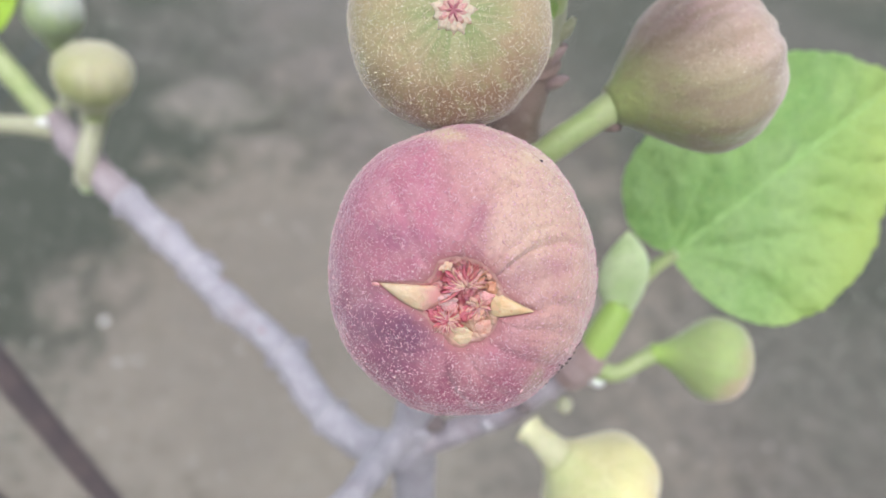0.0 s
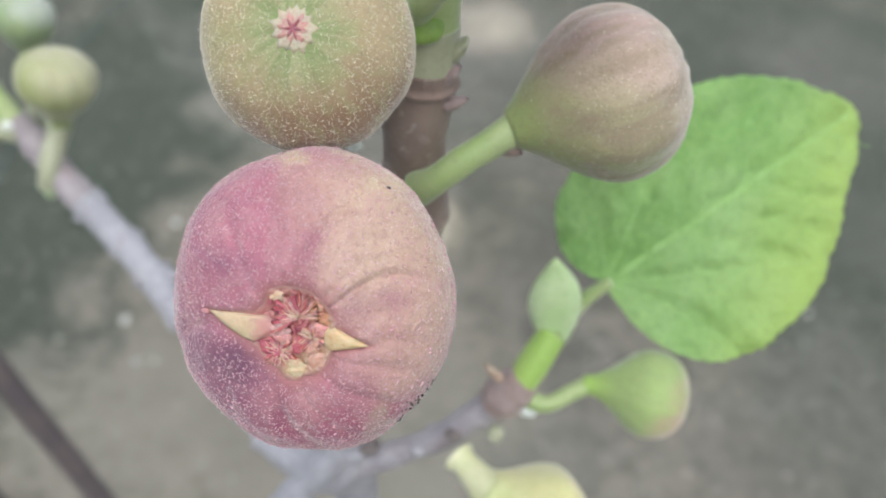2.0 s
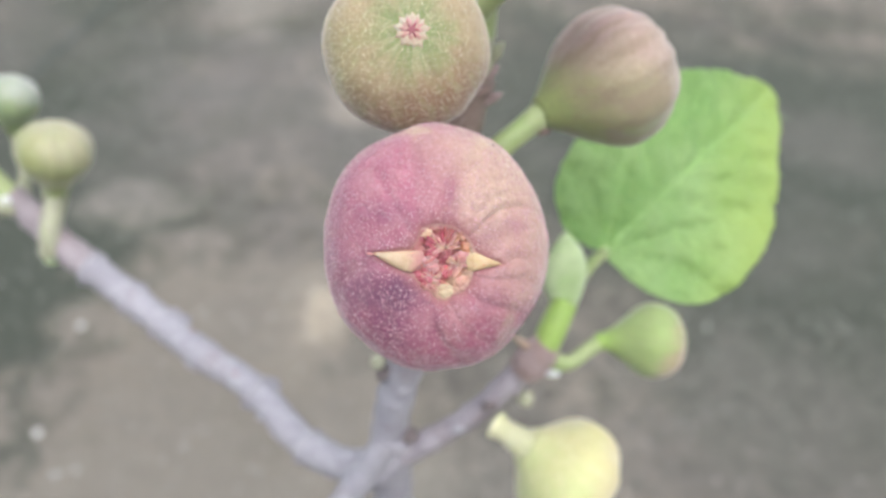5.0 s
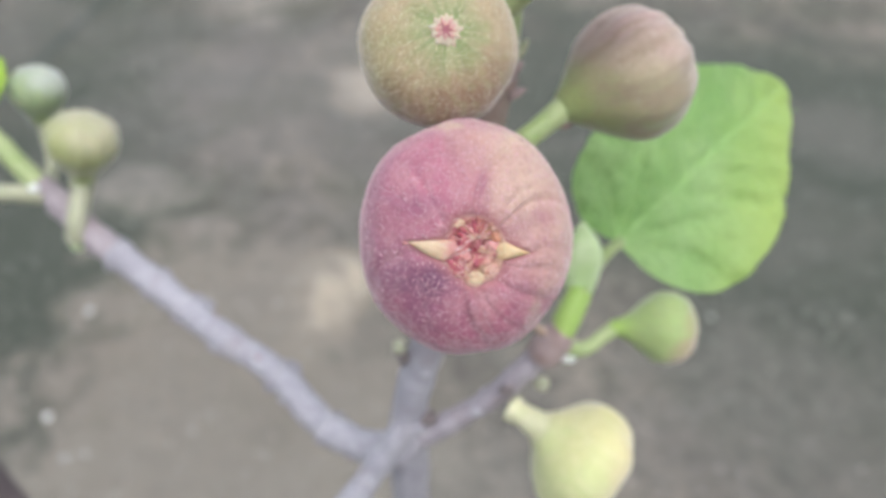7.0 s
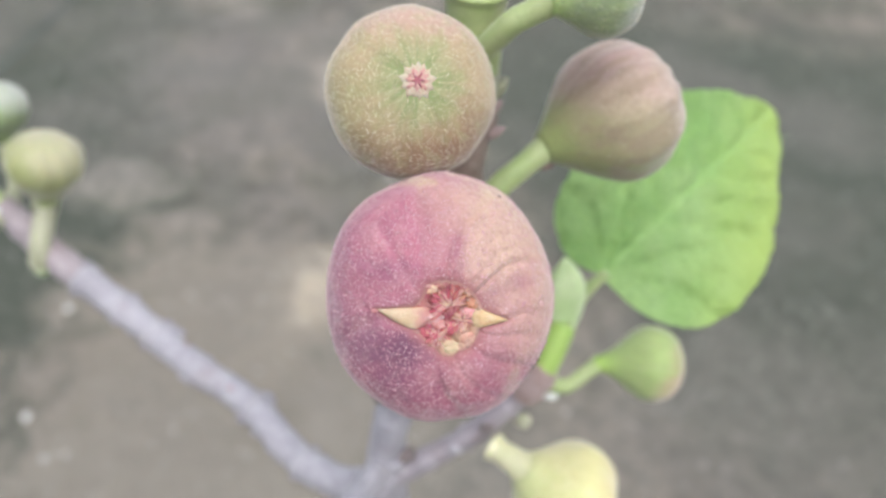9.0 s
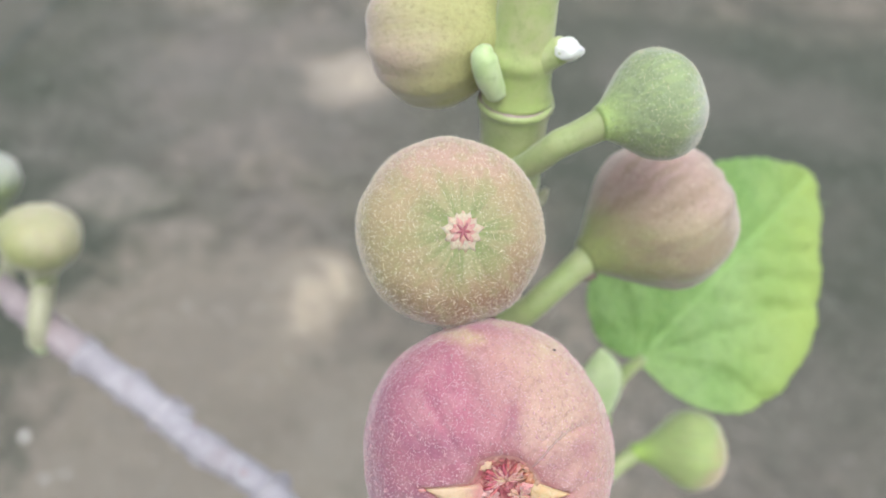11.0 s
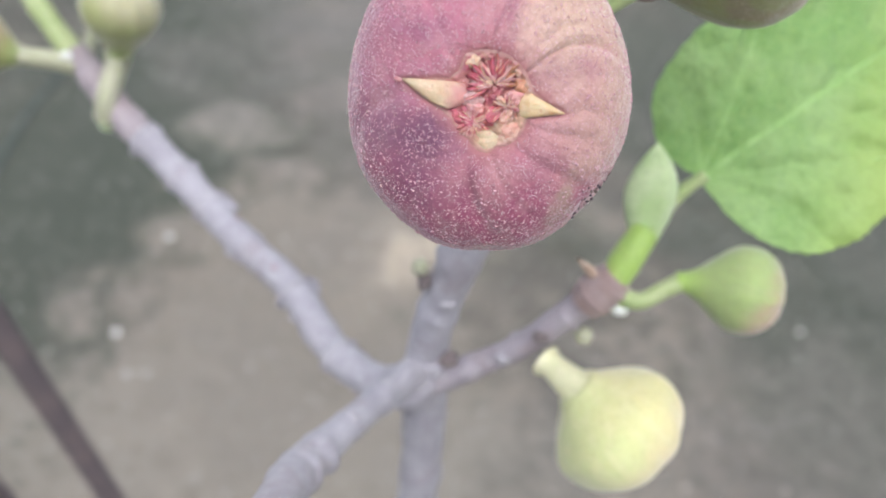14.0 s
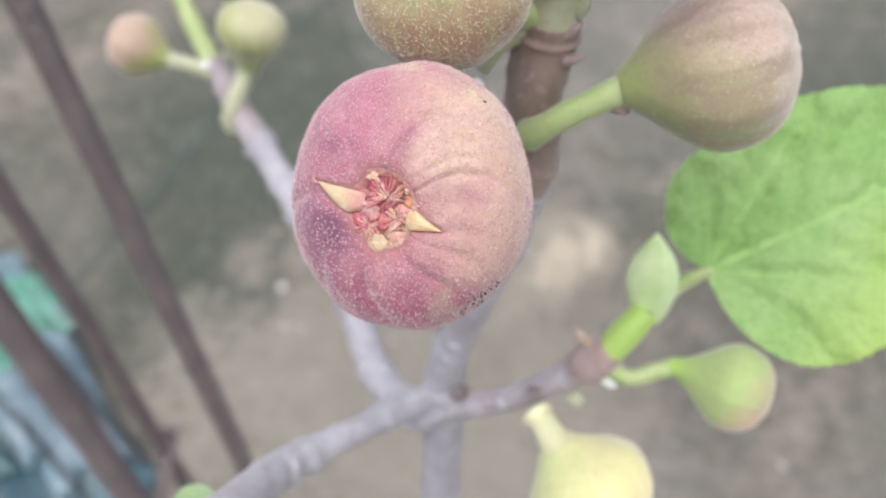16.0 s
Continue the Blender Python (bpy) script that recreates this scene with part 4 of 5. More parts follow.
part("shoot", tube([P(0.1096, 0.2924, 0.6205), P(0.1092, 0.2925, 0.6290), P(0.1090, 0.2928, 0.6400), P(0.1092, 0.2935, 0.655), P(0.110, 0.294, 0.68)],
                   [0.0074, 0.0068, 0.0062, 0.0056, 0.004], 20, 12, 0.03, ((0.0, 0.1, 0.05), (0.35, 0.14, 0.06)), 10.0), LIME_SHOOT, TREE, "upper green shoot above a brown ring scar")
part("ring_scar", tube([P(0.1096, 0.2924, 0.6190), P(0.1096, 0.2924, 0.6198), P(0.1096, 0.2924, 0.6206)], [0.0079, 0.0082, 0.0078], 28, 4, 0.12, (), 11.0), TWIG_BARK, TREE, "thin brown ring scar")

# The ripe fig, split open at its eye.
RIPE_AT = frame_of(P(0.1043, 0.2225, 0.5620), (0.03, -0.867, 0.497), (1.0, 0.13, -0.10)) @ Matrix.Diagonal((0.967, 1.05, 1, 1))
RR, RF, RB, RN = 0.0257, 0.0186, 0.030, 0.006
# The edge of the split, in millimetres across the fruit's end, all round from the point beside its stalk side.
TEAR = ((12.7, 0.0), (9.1, 1.1), (6.9, 2.2), (5.5, 4.0), (3.3, 5.8), (0.1, 6.6), (-2.7, 6.5), (-5.0, 5.3), (-5.4, 3.0), (-6.7, 1.5), (-10.3, 0.8), (-14.4, 0.0), (-12.3, -1.15), (-9.7, -2.3),
        (-7.0, -3.2), (-5.1, -4.2), (-3.7, -5.5), (-1.7, -6.6), (-0.3, -7.8), (1.8, -8.1), (3.1, -6.8), (5.2, -5.9), (6.5, -4.0), (6.9, -1.9), (9.4, -1.1))
STAR = sorted((math.degrees(math.atan2(y, x)) % 360, math.hypot(x, y) / 1000) for x, y in TEAR)


def split(angle):
    a = math.degrees(angle) % 360
    marks = [*STAR, (360, STAR[0][1])]
    for (a0, r0), (a1, r1) in zip(marks, marks[1:]):
        if a0 <= a <= a1:
            t = (a - a0) / (a1 - a0)
            return r0 + (r1 - r0) * t
    return 0.006


def sink(r):
    """How far the skin draws in round the split."""
    return 0.0017 * math.exp(-((r / 0.0095) ** 2))


CREASES = ((1.45, 0.034, 0.055), (1.25, 0.012, 0.05), (0.50, 0.040, 0.045), (0.72, 0.014, 0.05), (0.98, 0.014, 0.07), (2.62, 0.026, 0.08), (2.2, 0.018, 0.08), (3.55, 0.030, 0.085), (4.2, 0.012, 0.10), (4.75, 0.034, 0.09), (5.1, 0.014, 0.06), (5.5, 0.022, 0.07), (5.85, 0.016, 0.06), (6.1, 0.018, 0.06))
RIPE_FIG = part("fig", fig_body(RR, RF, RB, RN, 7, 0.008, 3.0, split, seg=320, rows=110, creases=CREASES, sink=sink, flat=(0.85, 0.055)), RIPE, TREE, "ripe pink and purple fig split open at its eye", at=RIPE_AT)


def blob(r, stretch, seed, lump=0.18, sub=2):
    bm = bmesh.new()
    bmesh.ops.create_icosphere(bm, subdivisions=sub, radius=1.0)
    for v in bm.verts:
        v.co = v.co * (1 + lump * noise.noise(v.co * 1.7 + Vector((seed, 0, 0))))
        v.co = Vector((v.co.x * r * stretch[0], v.co.y * r * stretch[1], v.co.z * r * stretch[2]))
    return bm


def skin_z(x, y):
    """The height of the fruit's own outline over a place on its end."""
    r = math.hypot(x, y)
    return profile(math.asin(min(0.95, (r / RR) ** (1 / 0.92))) * 2 / math.pi, RR, RF, RB, RN)[1] - sink(r)


def tear_gap(x, y):
    """How far a place in the split lies from its edge."""
    near = 1.0
    for (x0, y0), (x1, y1) in zip(TEAR, TEAR[1:] + TEAR[:1]):
        x0, y0, x1, y1 = x0 / 1000, y0 / 1000, x1 / 1000, y1 / 1000
        dx, dy = x1 - x0, y1 - y0
        t = max(0.0, min(1.0, ((x - x0) * dx + (y - y0) * dy) / (dx * dx + dy * dy)))
        near = min(near, math.hypot(x - x0 - t * dx, y - y0 - t * dy))
    return near


def flesh_bed():
    """The floor of the split: it dips from the torn edge into lumpy, furrowed flesh."""
    bm = bmesh.new()
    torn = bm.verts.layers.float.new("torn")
    seg, rows = 200, 34
    rings = []
    for k in range(rows + 1):
        f = 1 - (1 - k / rows) ** 1.3
        ring = []
        for s in range(seg):
            a = 2 * math.pi * s / seg
            r = f * split(a) * 1.012 + 1e-5
            x, y = r * math.cos(a), r * math.sin(a)
            gap = tear_gap(x, y) if k < rows else 0.0
            q = Vector((x, y, 0))
            furrow = 0.0008 * noise.noise(q * 380) + 0.0008 * abs(noise.noise(q * 850)) + 0.0003 * noise.noise(q * 2600)
            dip = 0.00066 + 0.00085 * (1 - math.exp(-((gap / 0.0013) ** 2)))
            v = bm.verts.new((x, y, skin_z(x, y) - dip + furrow * min(1.0, gap / 0.001)))
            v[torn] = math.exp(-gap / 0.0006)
            ring.append(v)
        rings.append(ring)
    for a, b in zip(rings, rings[1:]):
        for s in range(seg):
            bm.faces.new((a[s], a[(s + 1) % seg], b[(s + 1) % seg], b[s]))
    bm.faces.new(rings[0])
    return bm


def tongue(x0, x1, upper, lower, seed, fall=0.0016):
    """Bare firm flesh in a corner of the split: a smooth tongue from its point at x0 to its rolled end at x1, in millimetres."""
    bm = bmesh.new()
    rows, cols = 26, 12
    sheets = []
    for under in (False, True):
        grid = []
        for i in range(rows + 1):
            t = i / rows
            end = max(0.0, (t - 0.72) / 0.28)
            row = []
            for j in range(cols + 1):
                v = j / cols * 2 - 1
                hi, lo = upper(t), lower(t)
                y = (hi + lo) / 2 + (hi - lo) / 2 * v
                x = x0 + (x1 - x0) * (t - 0.10 * end * v * v)
                px, py = x / 1000, y / 1000
                z = skin_z(px, py) - 0.00010 + 0.00035 * (1 - v * v) * min(1.0, 4 * t) - fall * end**1.5
                z += 0.00012 * noise.noise(Vector((px * 260, py * 900, seed))) + 0.00006 * noise.noise(Vector((px * 1500, py * 1500, seed)))
                row.append(bm.verts.new((px, py, z - (0.0013 * min(1.0, 3 * t) if under else 0.0))))
            grid.append(row)
        for a, b in zip(grid, grid[1:]):
            for j in range(cols):
                bm.faces.new((a[j], a[j + 1], b[j + 1], b[j]))
        sheets.append([r[0] for r in grid] + grid[-1][1:] + [r[-1] for r in grid[-2::-1]] + grid[0][-2:0:-1])
    a, b = sheets
    for i in range(len(a)):
        bm.faces.new((a[i], a[(i + 1) % len(a)], b[(i + 1) % len(b)], b[i]))
    bmesh.ops.remove_doubles(bm, verts=bm.verts, dist=1e-6)
    return bm


def pulp():
    """The split's inside: its bed, two tongues of bare flesh, soft lumps along the edge, and folds of pulp that run in to three hearts."""
    part("pulp", flesh_bed(), FLESH, RIPE_FIG, "moist red pulp with a cream edge", at=RIPE_AT)
    part("rind", tongue(-14.2, -3.2, lambda t: 0.05 + 1.45 * t**0.9 - 0.9 * max(0, t - 0.75), lambda t: -0.05 - 2.8 * math.sin(min(1.0, t * 1.05) * math.pi * 0.6) ** 1.1 + 1.6 * max(0, t - 0.75), 3.0, 0.0011), RIND, RIPE_FIG, "long tongue of bare cream flesh", at=RIPE_AT)
    part("rind", tongue(12.5, 5.1, lambda t: 0.04 + 2.2 * t, lambda t: -0.04 - 2.1 * t, 7.0, 0.0010), RIND_GOLD, RIPE_FIG, "short tongue of yellowish flesh", at=RIPE_AT)
    rng = random.Random(9)
    lumps = ((0.2, -6.4, 2.5, 1.5, RIND_OLIVE, 6), (3.7, -4.3, 1.9, 1.4, PEACH, 40), (-4.7, 4.7, 1.6, 1.1, PEACH_PALE, 40), (-3.9, -0.6, 2.3, 1.3, PALE_PINK, -8), (-3.0, -1.8, 1.6, 0.9, PINKISH, 15), (2.6, 4.7, 1.6, 0.8, PEACH, -38),
             (4.2, 2.6, 1.3, 1.2, AMBER, 50), (-5.2, -3.6, 1.2, 0.7, PULP, -35), (2.5, -2.5, 1.4, 1.0, PEACH, 70), (3.2, 0.7, 1.7, 1.1, PINKISH, 20), (0.2, -2.6, 1.5, 1.2, PULP, 60), (-2.6, 3.2, 1.7, 1.2, DEEP, 30), (-3.0, -4.4, 2.0, 1.5, DEEP, -20))
    for n, (x, y, w, h, mat, turn) in enumerate(lumps):
        px, py = x / 1000 + 0.0009, y / 1000
        part("lump", blob(0.001, (w, h, 0.7), 4.0 * n, 0.42, 4), mat, RIPE_FIG, at=RIPE_AT @ pose(px, py, skin_z(px, py) - 0.00125, 0, 0, turn))
    hearts = ((0.5, 1.9, 64, 15, 215, 2.0, 4.4, (DEEP, DEEP, DEEP, PULP, PINKISH), (PULP, AMBER, PINKISH)), (-1.8, -3.9, 60, 0, 360, 1.2, 2.7, (DEEP, DEEP, DEEP, PULP, PINKISH), (PINKISH, PULP)), (3.3, -0.9, 30, 0, 360, 1.1, 2.4, (PINKISH, PULP, PEACH), (PEACH, PINKISH, PULP)))
    for cx, cy, count, a0, a1, short, long, near_mats, far_mats in hearts:
        for i in range(count):
            a = a0 + (a1 - a0) * (i + rng.uniform(-0.3, 0.3)) / count
            length = rng.uniform(short, long) / 1000
            start = rng.uniform(0.2, 0.9) / 1000
            px = cx / 1000 + start * math.cos(radians(a))
            py = cy / 1000 + start * math.sin(radians(a))
            mat = rng.choice(far_mats if a < 75 or a > 330 else near_mats)
            at = RIPE_AT @ pose(px, py, skin_z(px, py) - rng.uniform(0.0012, 0.0018), 0, 0, a) @ pose(0, 0, 0, rng.uniform(-55, 55), rng.uniform(-20, 0), 0)
            part("fold", petal(length, rng.uniform(0.0004, 0.0012), length * 0.18, 0.00030), mat, RIPE_FIG, at=at)
        for i in range(count):
            a = radians(a0 + (a1 - a0) * rng.random())
            far = rng.uniform(short, long) / 1000
            bend = rng.uniform(-0.5, 0.5)
            pts = []
            for t in (0.1, 0.45, 0.8, 1.0):
                x, y = cx / 1000 + far * t * math.cos(a + bend * t), cy / 1000 + far * t * math.sin(a + bend * t)
                pts.append(RIPE_AT @ Vector((x, y, skin_z(x, y) - 0.0009 + 0.0004 * t + rng.uniform(-0.0002, 0.0003))))
            w = rng.uniform(0.00005, 0.00010)
            part("thread", tube(pts, [w, w * 1.2, w, w * 0.5], 5, 3, 0.1), rng.choice((PALE_PINK, PINKISH, PEACH_PALE)), RIPE_FIG)


pulp()
part("rind_tip", blob(0.00045, (1.6, 0.8, 0.6), 2.0), PINKISH, RIPE_FIG, "small pink tip of the torn skin", at=RIPE_AT @ pose(-0.0148, -0.0002, profile(math.asin((0.0148 / RR) ** (1 / 0.92)) * 2 / math.pi, RR, RF, RB, RN)[1] + 0.0001))
part("stalk", tube([P(0.108, 0.288, 0.535), RIPE_AT @ Vector((0, 0, -RB - 0.004)), RIPE_AT @ Vector((0, 0, -RB + 0.004))], [0.004, 0.0045, 0.006], 14, 8, 0.05), STALK, RIPE_FIG)
tagged(part("down", down(RIPE_FIG.data, 9800, 0.00052, 21, -0.012, 0.00010, lambda ang: split(ang) * 1.06), HAIR, RIPE_FIG, at=RIPE_AT, smooth=False), kind="stuff")

tagged(part("fuzz", down(RIPE_FIG.data, 13000, 0.0006, 33, -0.02, 0.000018, lambda ang: split(ang) * 1.04, (0.8, 2.5)), FUZZ, RIPE_FIG, at=RIPE_AT, smooth=False), kind="stuff")

tagged(part("down", down(RIPE_FIG.data, 900, 0.0008, 47, -0.012, 0.00012, lambda ang: split(ang) * 1.08), HAIR, RIPE_FIG, at=RIPE_AT, smooth=False), kind="stuff")

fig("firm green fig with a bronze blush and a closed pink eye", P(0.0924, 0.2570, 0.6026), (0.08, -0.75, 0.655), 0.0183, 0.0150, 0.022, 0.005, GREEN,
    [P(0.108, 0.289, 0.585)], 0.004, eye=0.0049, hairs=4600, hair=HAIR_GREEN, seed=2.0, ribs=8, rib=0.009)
fig("dusky pink and olive fig on a green stalk", P(0.1602, 0.2972, 0.5797), (0.85, 0.38, 0.36), 0.0191, 0.0165, 0.0218, 0.0042, DUSKY,
    [P(0.1150, 0.2790, 0.5500), P(0.1200, 0.2770, 0.5560), P(0.1262, 0.2798, 0.5618)], 0.0033, seed=4.0, hairs=900, hair=HAIR_GREEN, ribs=11, pear=0.60, collar=False, flat=(-2.47, 0.06))
fig("small unripe bluish green fig", P(0.1425, 0.279, 0.6280), (0.93, 0.3, 0.2), 0.0112, 0.0086, 0.0125, 0.0034, BLUISH,
    [P(0.1085, 0.2860, 0.5990), P(0.1130, 0.2810, 0.6060), P(0.1190, 0.2770, 0.6160)], 0.0030, seed=6.0, eye=0.003, hairs=700, hair=HAIR_GREEN, ribs=7, rib=0.012, collar=False)
fig("olive green fig high on the shoot", P(0.0885, 0.3040, 0.6320), (-0.75, 0.3, -0.2), 0.0157, 0.0145, 0.020, 0.0040, PEACHY,
    [P(0.107, 0.294, 0.652)], 0.0032, seed=8.0)
fig("small lime green fig blushing at its end", P(0.2035, 0.2975, 0.4580), (0.97, 0.03, 0.06), 0.0132, 0.0115, 0.0190, 0.0028, LIME,
    [P(0.1585, 0.2905, 0.4500), P(0.1680, 0.2890, 0.4500)], 0.0026, seed=10.0, hairs=500, hair=HAIR_GREEN, ribs=8, rib=0.012, pear=1.1, collar=False)
fig("pale yellow fig hanging from a side branch", P(0.1682, 0.2600, 0.4132), (0.80, -0.25, -0.50), 0.0206, 0.0172, 0.0160, 0.0068, CREAM,
    [P(0.1400, 0.2775, 0.4200)], 0.0043, seed=12.0, stalk_mat=PALE, ribs=7, collar=False, pear=0.66)

part("stub", tube([Vector((0.0775, 0.2240, 1.0950)), Vector((0.0805, 0.2275, 1.1020)), Vector((0.0870, 0.2330, 1.1085))], [0.0016, 0.0026, 0.0046], 14, 8, 0.06), SHOOT_GREY, TREE, "short green stub under a fig")
part("sap_drop", blob(0.0017, (1.0, 0.9, 1.1), 9.0, 0.25, 3), SAP, TREE, "white bead of sap", at=Matrix.Translation((0.0774, 0.2224, 1.0919)))
part("stalk_scar", blob(0.0026, (1.2, 0.9, 0.7), 21.0, 0.3, 3), SCALE, TREE, "pale dry scar where a fig stalk joins the shoot", at=Matrix.Translation(P(0.1143, 0.2785, 0.5475)))
part("bract", petal(0.0052, 0.0036, 0.0012), BROWN, TREE, "dry brown bract under a fig's neck", at=frame_of(P(0.1350, 0.2835, 0.5640), (0.35, -0.55, -0.75), (0.85, 0.2, 0.2)))

# The fresh leaf.
LEAF_AT = frame_of(P(0.1805, 0.3172, 0.4904), (0.1147, -0.6987, 0.7061), (0.6978, 0.5626, 0.4434))
OUTLINE = ((-0.0010, 0.0012), (-0.0040, 0.0056), (-0.0062, 0.0138), (-0.0031, 0.0234), (0.0035, 0.0302), (0.0200, 0.0360), (0.0360, 0.0366), (0.0490, 0.0339), (0.0600, 0.0303), (0.0750, 0.0205), (0.0850, 0.0094), (0.0895, 0.0010),
           (0.0832, -0.0084), (0.0761, -0.0142), (0.0656, -0.0219), (0.0559, -0.0302), (0.0433, -0.0362), (0.0307, -0.0384), (0.0212, -0.0384), (0.0108, -0.0342), (0.0027, -0.0242), (-0.0007, -0.0138), (-0.0012, -0.0050))
VEINS = [((0, 0), (0.045, 0.001), (0.088, 0.001)), ((0, 0), (0.022, 0.016), (0.046, 0.034)), ((0, 0), (0.024, -0.013), (0.056, -0.029)), ((0, 0), (0.006, 0.014), (0.010, 0.032)), ((0, 0), (0.010, -0.014), (0.020, -0.037))]
for k in range(5):
    u = 0.024 + 0.0125 * k
    w = 0.030 - 0.0042 * k
    VEINS += [((u, 0.0008), (u + w * 0.30, w * 0.5), (u + w * 0.68, w * 0.92)), ((u + 0.004, 0.0008), (u + 0.004 + w * 0.3, -w * 0.42), (u + 0.004 + w * 0.66, -w * 0.78))]


def leaf_height(u, v, veins):
    near = 1.0
    for c in veins:
        for (x0, y0), (x1, y1) in zip(c, c[1:]):
            dx, dy = x1 - x0, y1 - y0
            t = max(0.0, min(1.0, ((u - x0) * dx + (v - y0) * dy) / (dx * dx + dy * dy)))
            near = min(near, math.hypot(u - x0 - t * dx, v - y0 - t * dy))
    puff = 0.0018 * (1 - math.exp(-((near / 0.0035) ** 2)))
    return puff + 0.09 * abs(v) - 2.2 * (u - 0.04) ** 2 * 0.6 + 0.0012 * noise.noise(Vector((u * 130, v * 130, 1))) + 0.0007 * noise.noise(Vector((u * 330, v * 330, 4)))


def leaf_blade(outline, veins, steps=9, rings=34, tooth=0.0009):
    loop = smooth_line(list(outline) + [outline[0]], steps)[:-1]
    bm = bmesh.new()
    sheets = []
    for lift in (0.00016, -0.00016):
        centre = bm.verts.new((0, 0, leaf_height(0, 0, veins) + lift))
        prev, all_rings = None, []
        for k in range(1, rings + 1):
            f = (k / rings) ** 0.85
            ring = []
            for i, (x, y) in enumerate(loop):
                out = math.hypot(x, y)
                g = f * (1 + (tooth / max(out, 0.004)) * (abs((i * 0.31) % 1 - 0.5) * 2 - 0.5) * (k == rings))
                u, v = x * g, y * g
                ring.append(bm.verts.new((u, v, leaf_height(u, v, veins) + lift)))
            n = len(ring)
            for i in range(n):
                if prev:
                    bm.faces.new((prev[i], prev[(i + 1) % n], ring[(i + 1) % n], ring[i]))
                else:
                    bm.faces.new((centre, ring[i], ring[(i + 1) % n]))
            prev = ring
        sheets.append(prev)
    a, b = sheets
    for i in range(len(a)):
        bm.faces.new((a[i], a[(i + 1) % len(a)], b[(i + 1) % len(b)], b[i]))
    return bm


BLADE = part("leaf", leaf_blade(OUTLINE, VEINS), LEAF, TREE, "fresh bright green fig leaf with puckered blade", at=LEAF_AT)
for n, vein in enumerate(VEINS):
    line = smooth_line(vein, 8)
    pts = [LEAF_AT @ Vector((x, y, leaf_height(x, y, VEINS) + 0.0001)) for x, y in line]
    thick = 0.00055 if n == 0 else 0.00034 if n < 5 else 0.00020
    part("vein", tube(pts, list(np.linspace(thick, thick * 0.35, len(pts))), 6, 1, 0.05), VEIN, BLADE)
part("petiole", tube([P(0.1600, 0.2990, 0.4585), P(0.1660, 0.3080, 0.4690), P(0.1735, 0.3150, 0.4815), P(0.1812, 0.3177, 0.4905)], [0.0026, 0.0025, 0.0023, 0.0017], 12, 8, 0.04), STALK, BLADE)

# Bud at the twig's tip, with its stalk, brown scale, sap drop and small side bud.
BUD_STALK = part("bud", tube([P(0.1572, 0.2925, 0.4530), P(0.1605, 0.2985, 0.4610), P(0.1650, 0.3060, 0.4700)], [0.0044, 0.0050, 0.0044], 14, 8, 0.05), LIMEBUD, TREE, "young leaf bud on a lime green base")


def folded_leaf(length, width, deep):
    """A young leaf still folded: a pointed, ridged body."""
    bm = bmesh.new()
    rows, seg = 22, 20
    rings = []
    for i in range(rows + 1):
        t = i / rows
        a0, b0 = 0.40 + 1.45 * t, max(0.015, 2.0 * (1 - t) ** 0.85)
        w = width * (1 + a0**-4 + b0**-4) ** -0.25
        ring = []
        for s in range(seg):
            a = 2 * math.pi * s / seg
            ridge = 1 + 0.03 * math.cos(6 * a) - 0.16 * math.exp(-((a - math.pi * 1.5) / 0.16) ** 2) + 0.02 * math.sin(9 * t + 3 * a)
            ring.append(bm.verts.new((w * math.cos(a) * ridge, deep * w / width * math.sin(a) * ridge, length * t)))
        rings.append(ring)
    for a, b in zip(rings, rings[1:]):
        for s in range(seg):
            bm.faces.new((a[s], a[(s + 1) % seg], b[(s + 1) % seg], b[s]))
    bm.faces.new(rings[0])
    bm.faces.new(rings[-1])
    return bm


tip = P(0.1592, 0.3090, 0.5055)
low = P(0.1668, 0.3085, 0.4625)
part("folded_leaf", folded_leaf((tip - low).length, 0.0092, 0.0042), BUD, BUD_STALK, "pale downy folded leaf", at=frame_of(low, tip - low, (1, 0.2, 0)))
part("bud_scale", petal(0.0105, 0.0032, 0.0012), SCALE, TREE, "dry brown bud scale", at=frame_of(P(0.1530, 0.2895, 0.4550), (0.2, -0.6, 0.6), (-1.0, 0.15, 0.75)))
part("sap_drop", blob(0.0026, (1.2, 0.8, 0.8), 3.0), SAP, TREE, "dried white sap", at=Matrix.Translation(P(0.1618, 0.2880, 0.4450)))
part("side_bud", blob(0.0028, (1.0, 0.9, 1.2), 5.0), SHOOT_GREY, TREE, "small grey green side bud", at=Matrix.Translation(P(0.1520, 0.2840, 0.4310)))
part("side_bud", blob(0.0026, (1.0, 0.9, 1.2), 6.0), SHOOT_GREY, TREE, "small grey green side bud", at=Matrix.Translation(P(0.0865, 0.2840, 0.4490)))
part("leaf_scar", blob(0.0027, (0.8, 0.9, 1.2), 15.0, 0.3, 3), SPOT_BROWN, TREE, "dark brown leaf scar", at=Matrix.Translation(P(0.0885, 0.2845, 0.4420)))
part("side_bud", tube([P(0.1035, 0.2862, 0.6248), P(0.1008, 0.2849, 0.6300), P(0.0990, 0.2845, 0.6355), P(0.0992, 0.2848, 0.6385)], [0.0022, 0.0027, 0.0026, 0.0012], 14, 8, 0.05), BUD, TREE, "small horn-shaped green side bud")
part("cut_stub", tube([P(0.1125, 0.2900, 0.6320), P(0.1158, 0.2882, 0.6355), P(0.1186, 0.2869, 0.6380)], [0.0036, 0.0031, 0.0027], 14, 6, 0.05), SHOOT, TREE, "green stub of a cut leaf stalk")
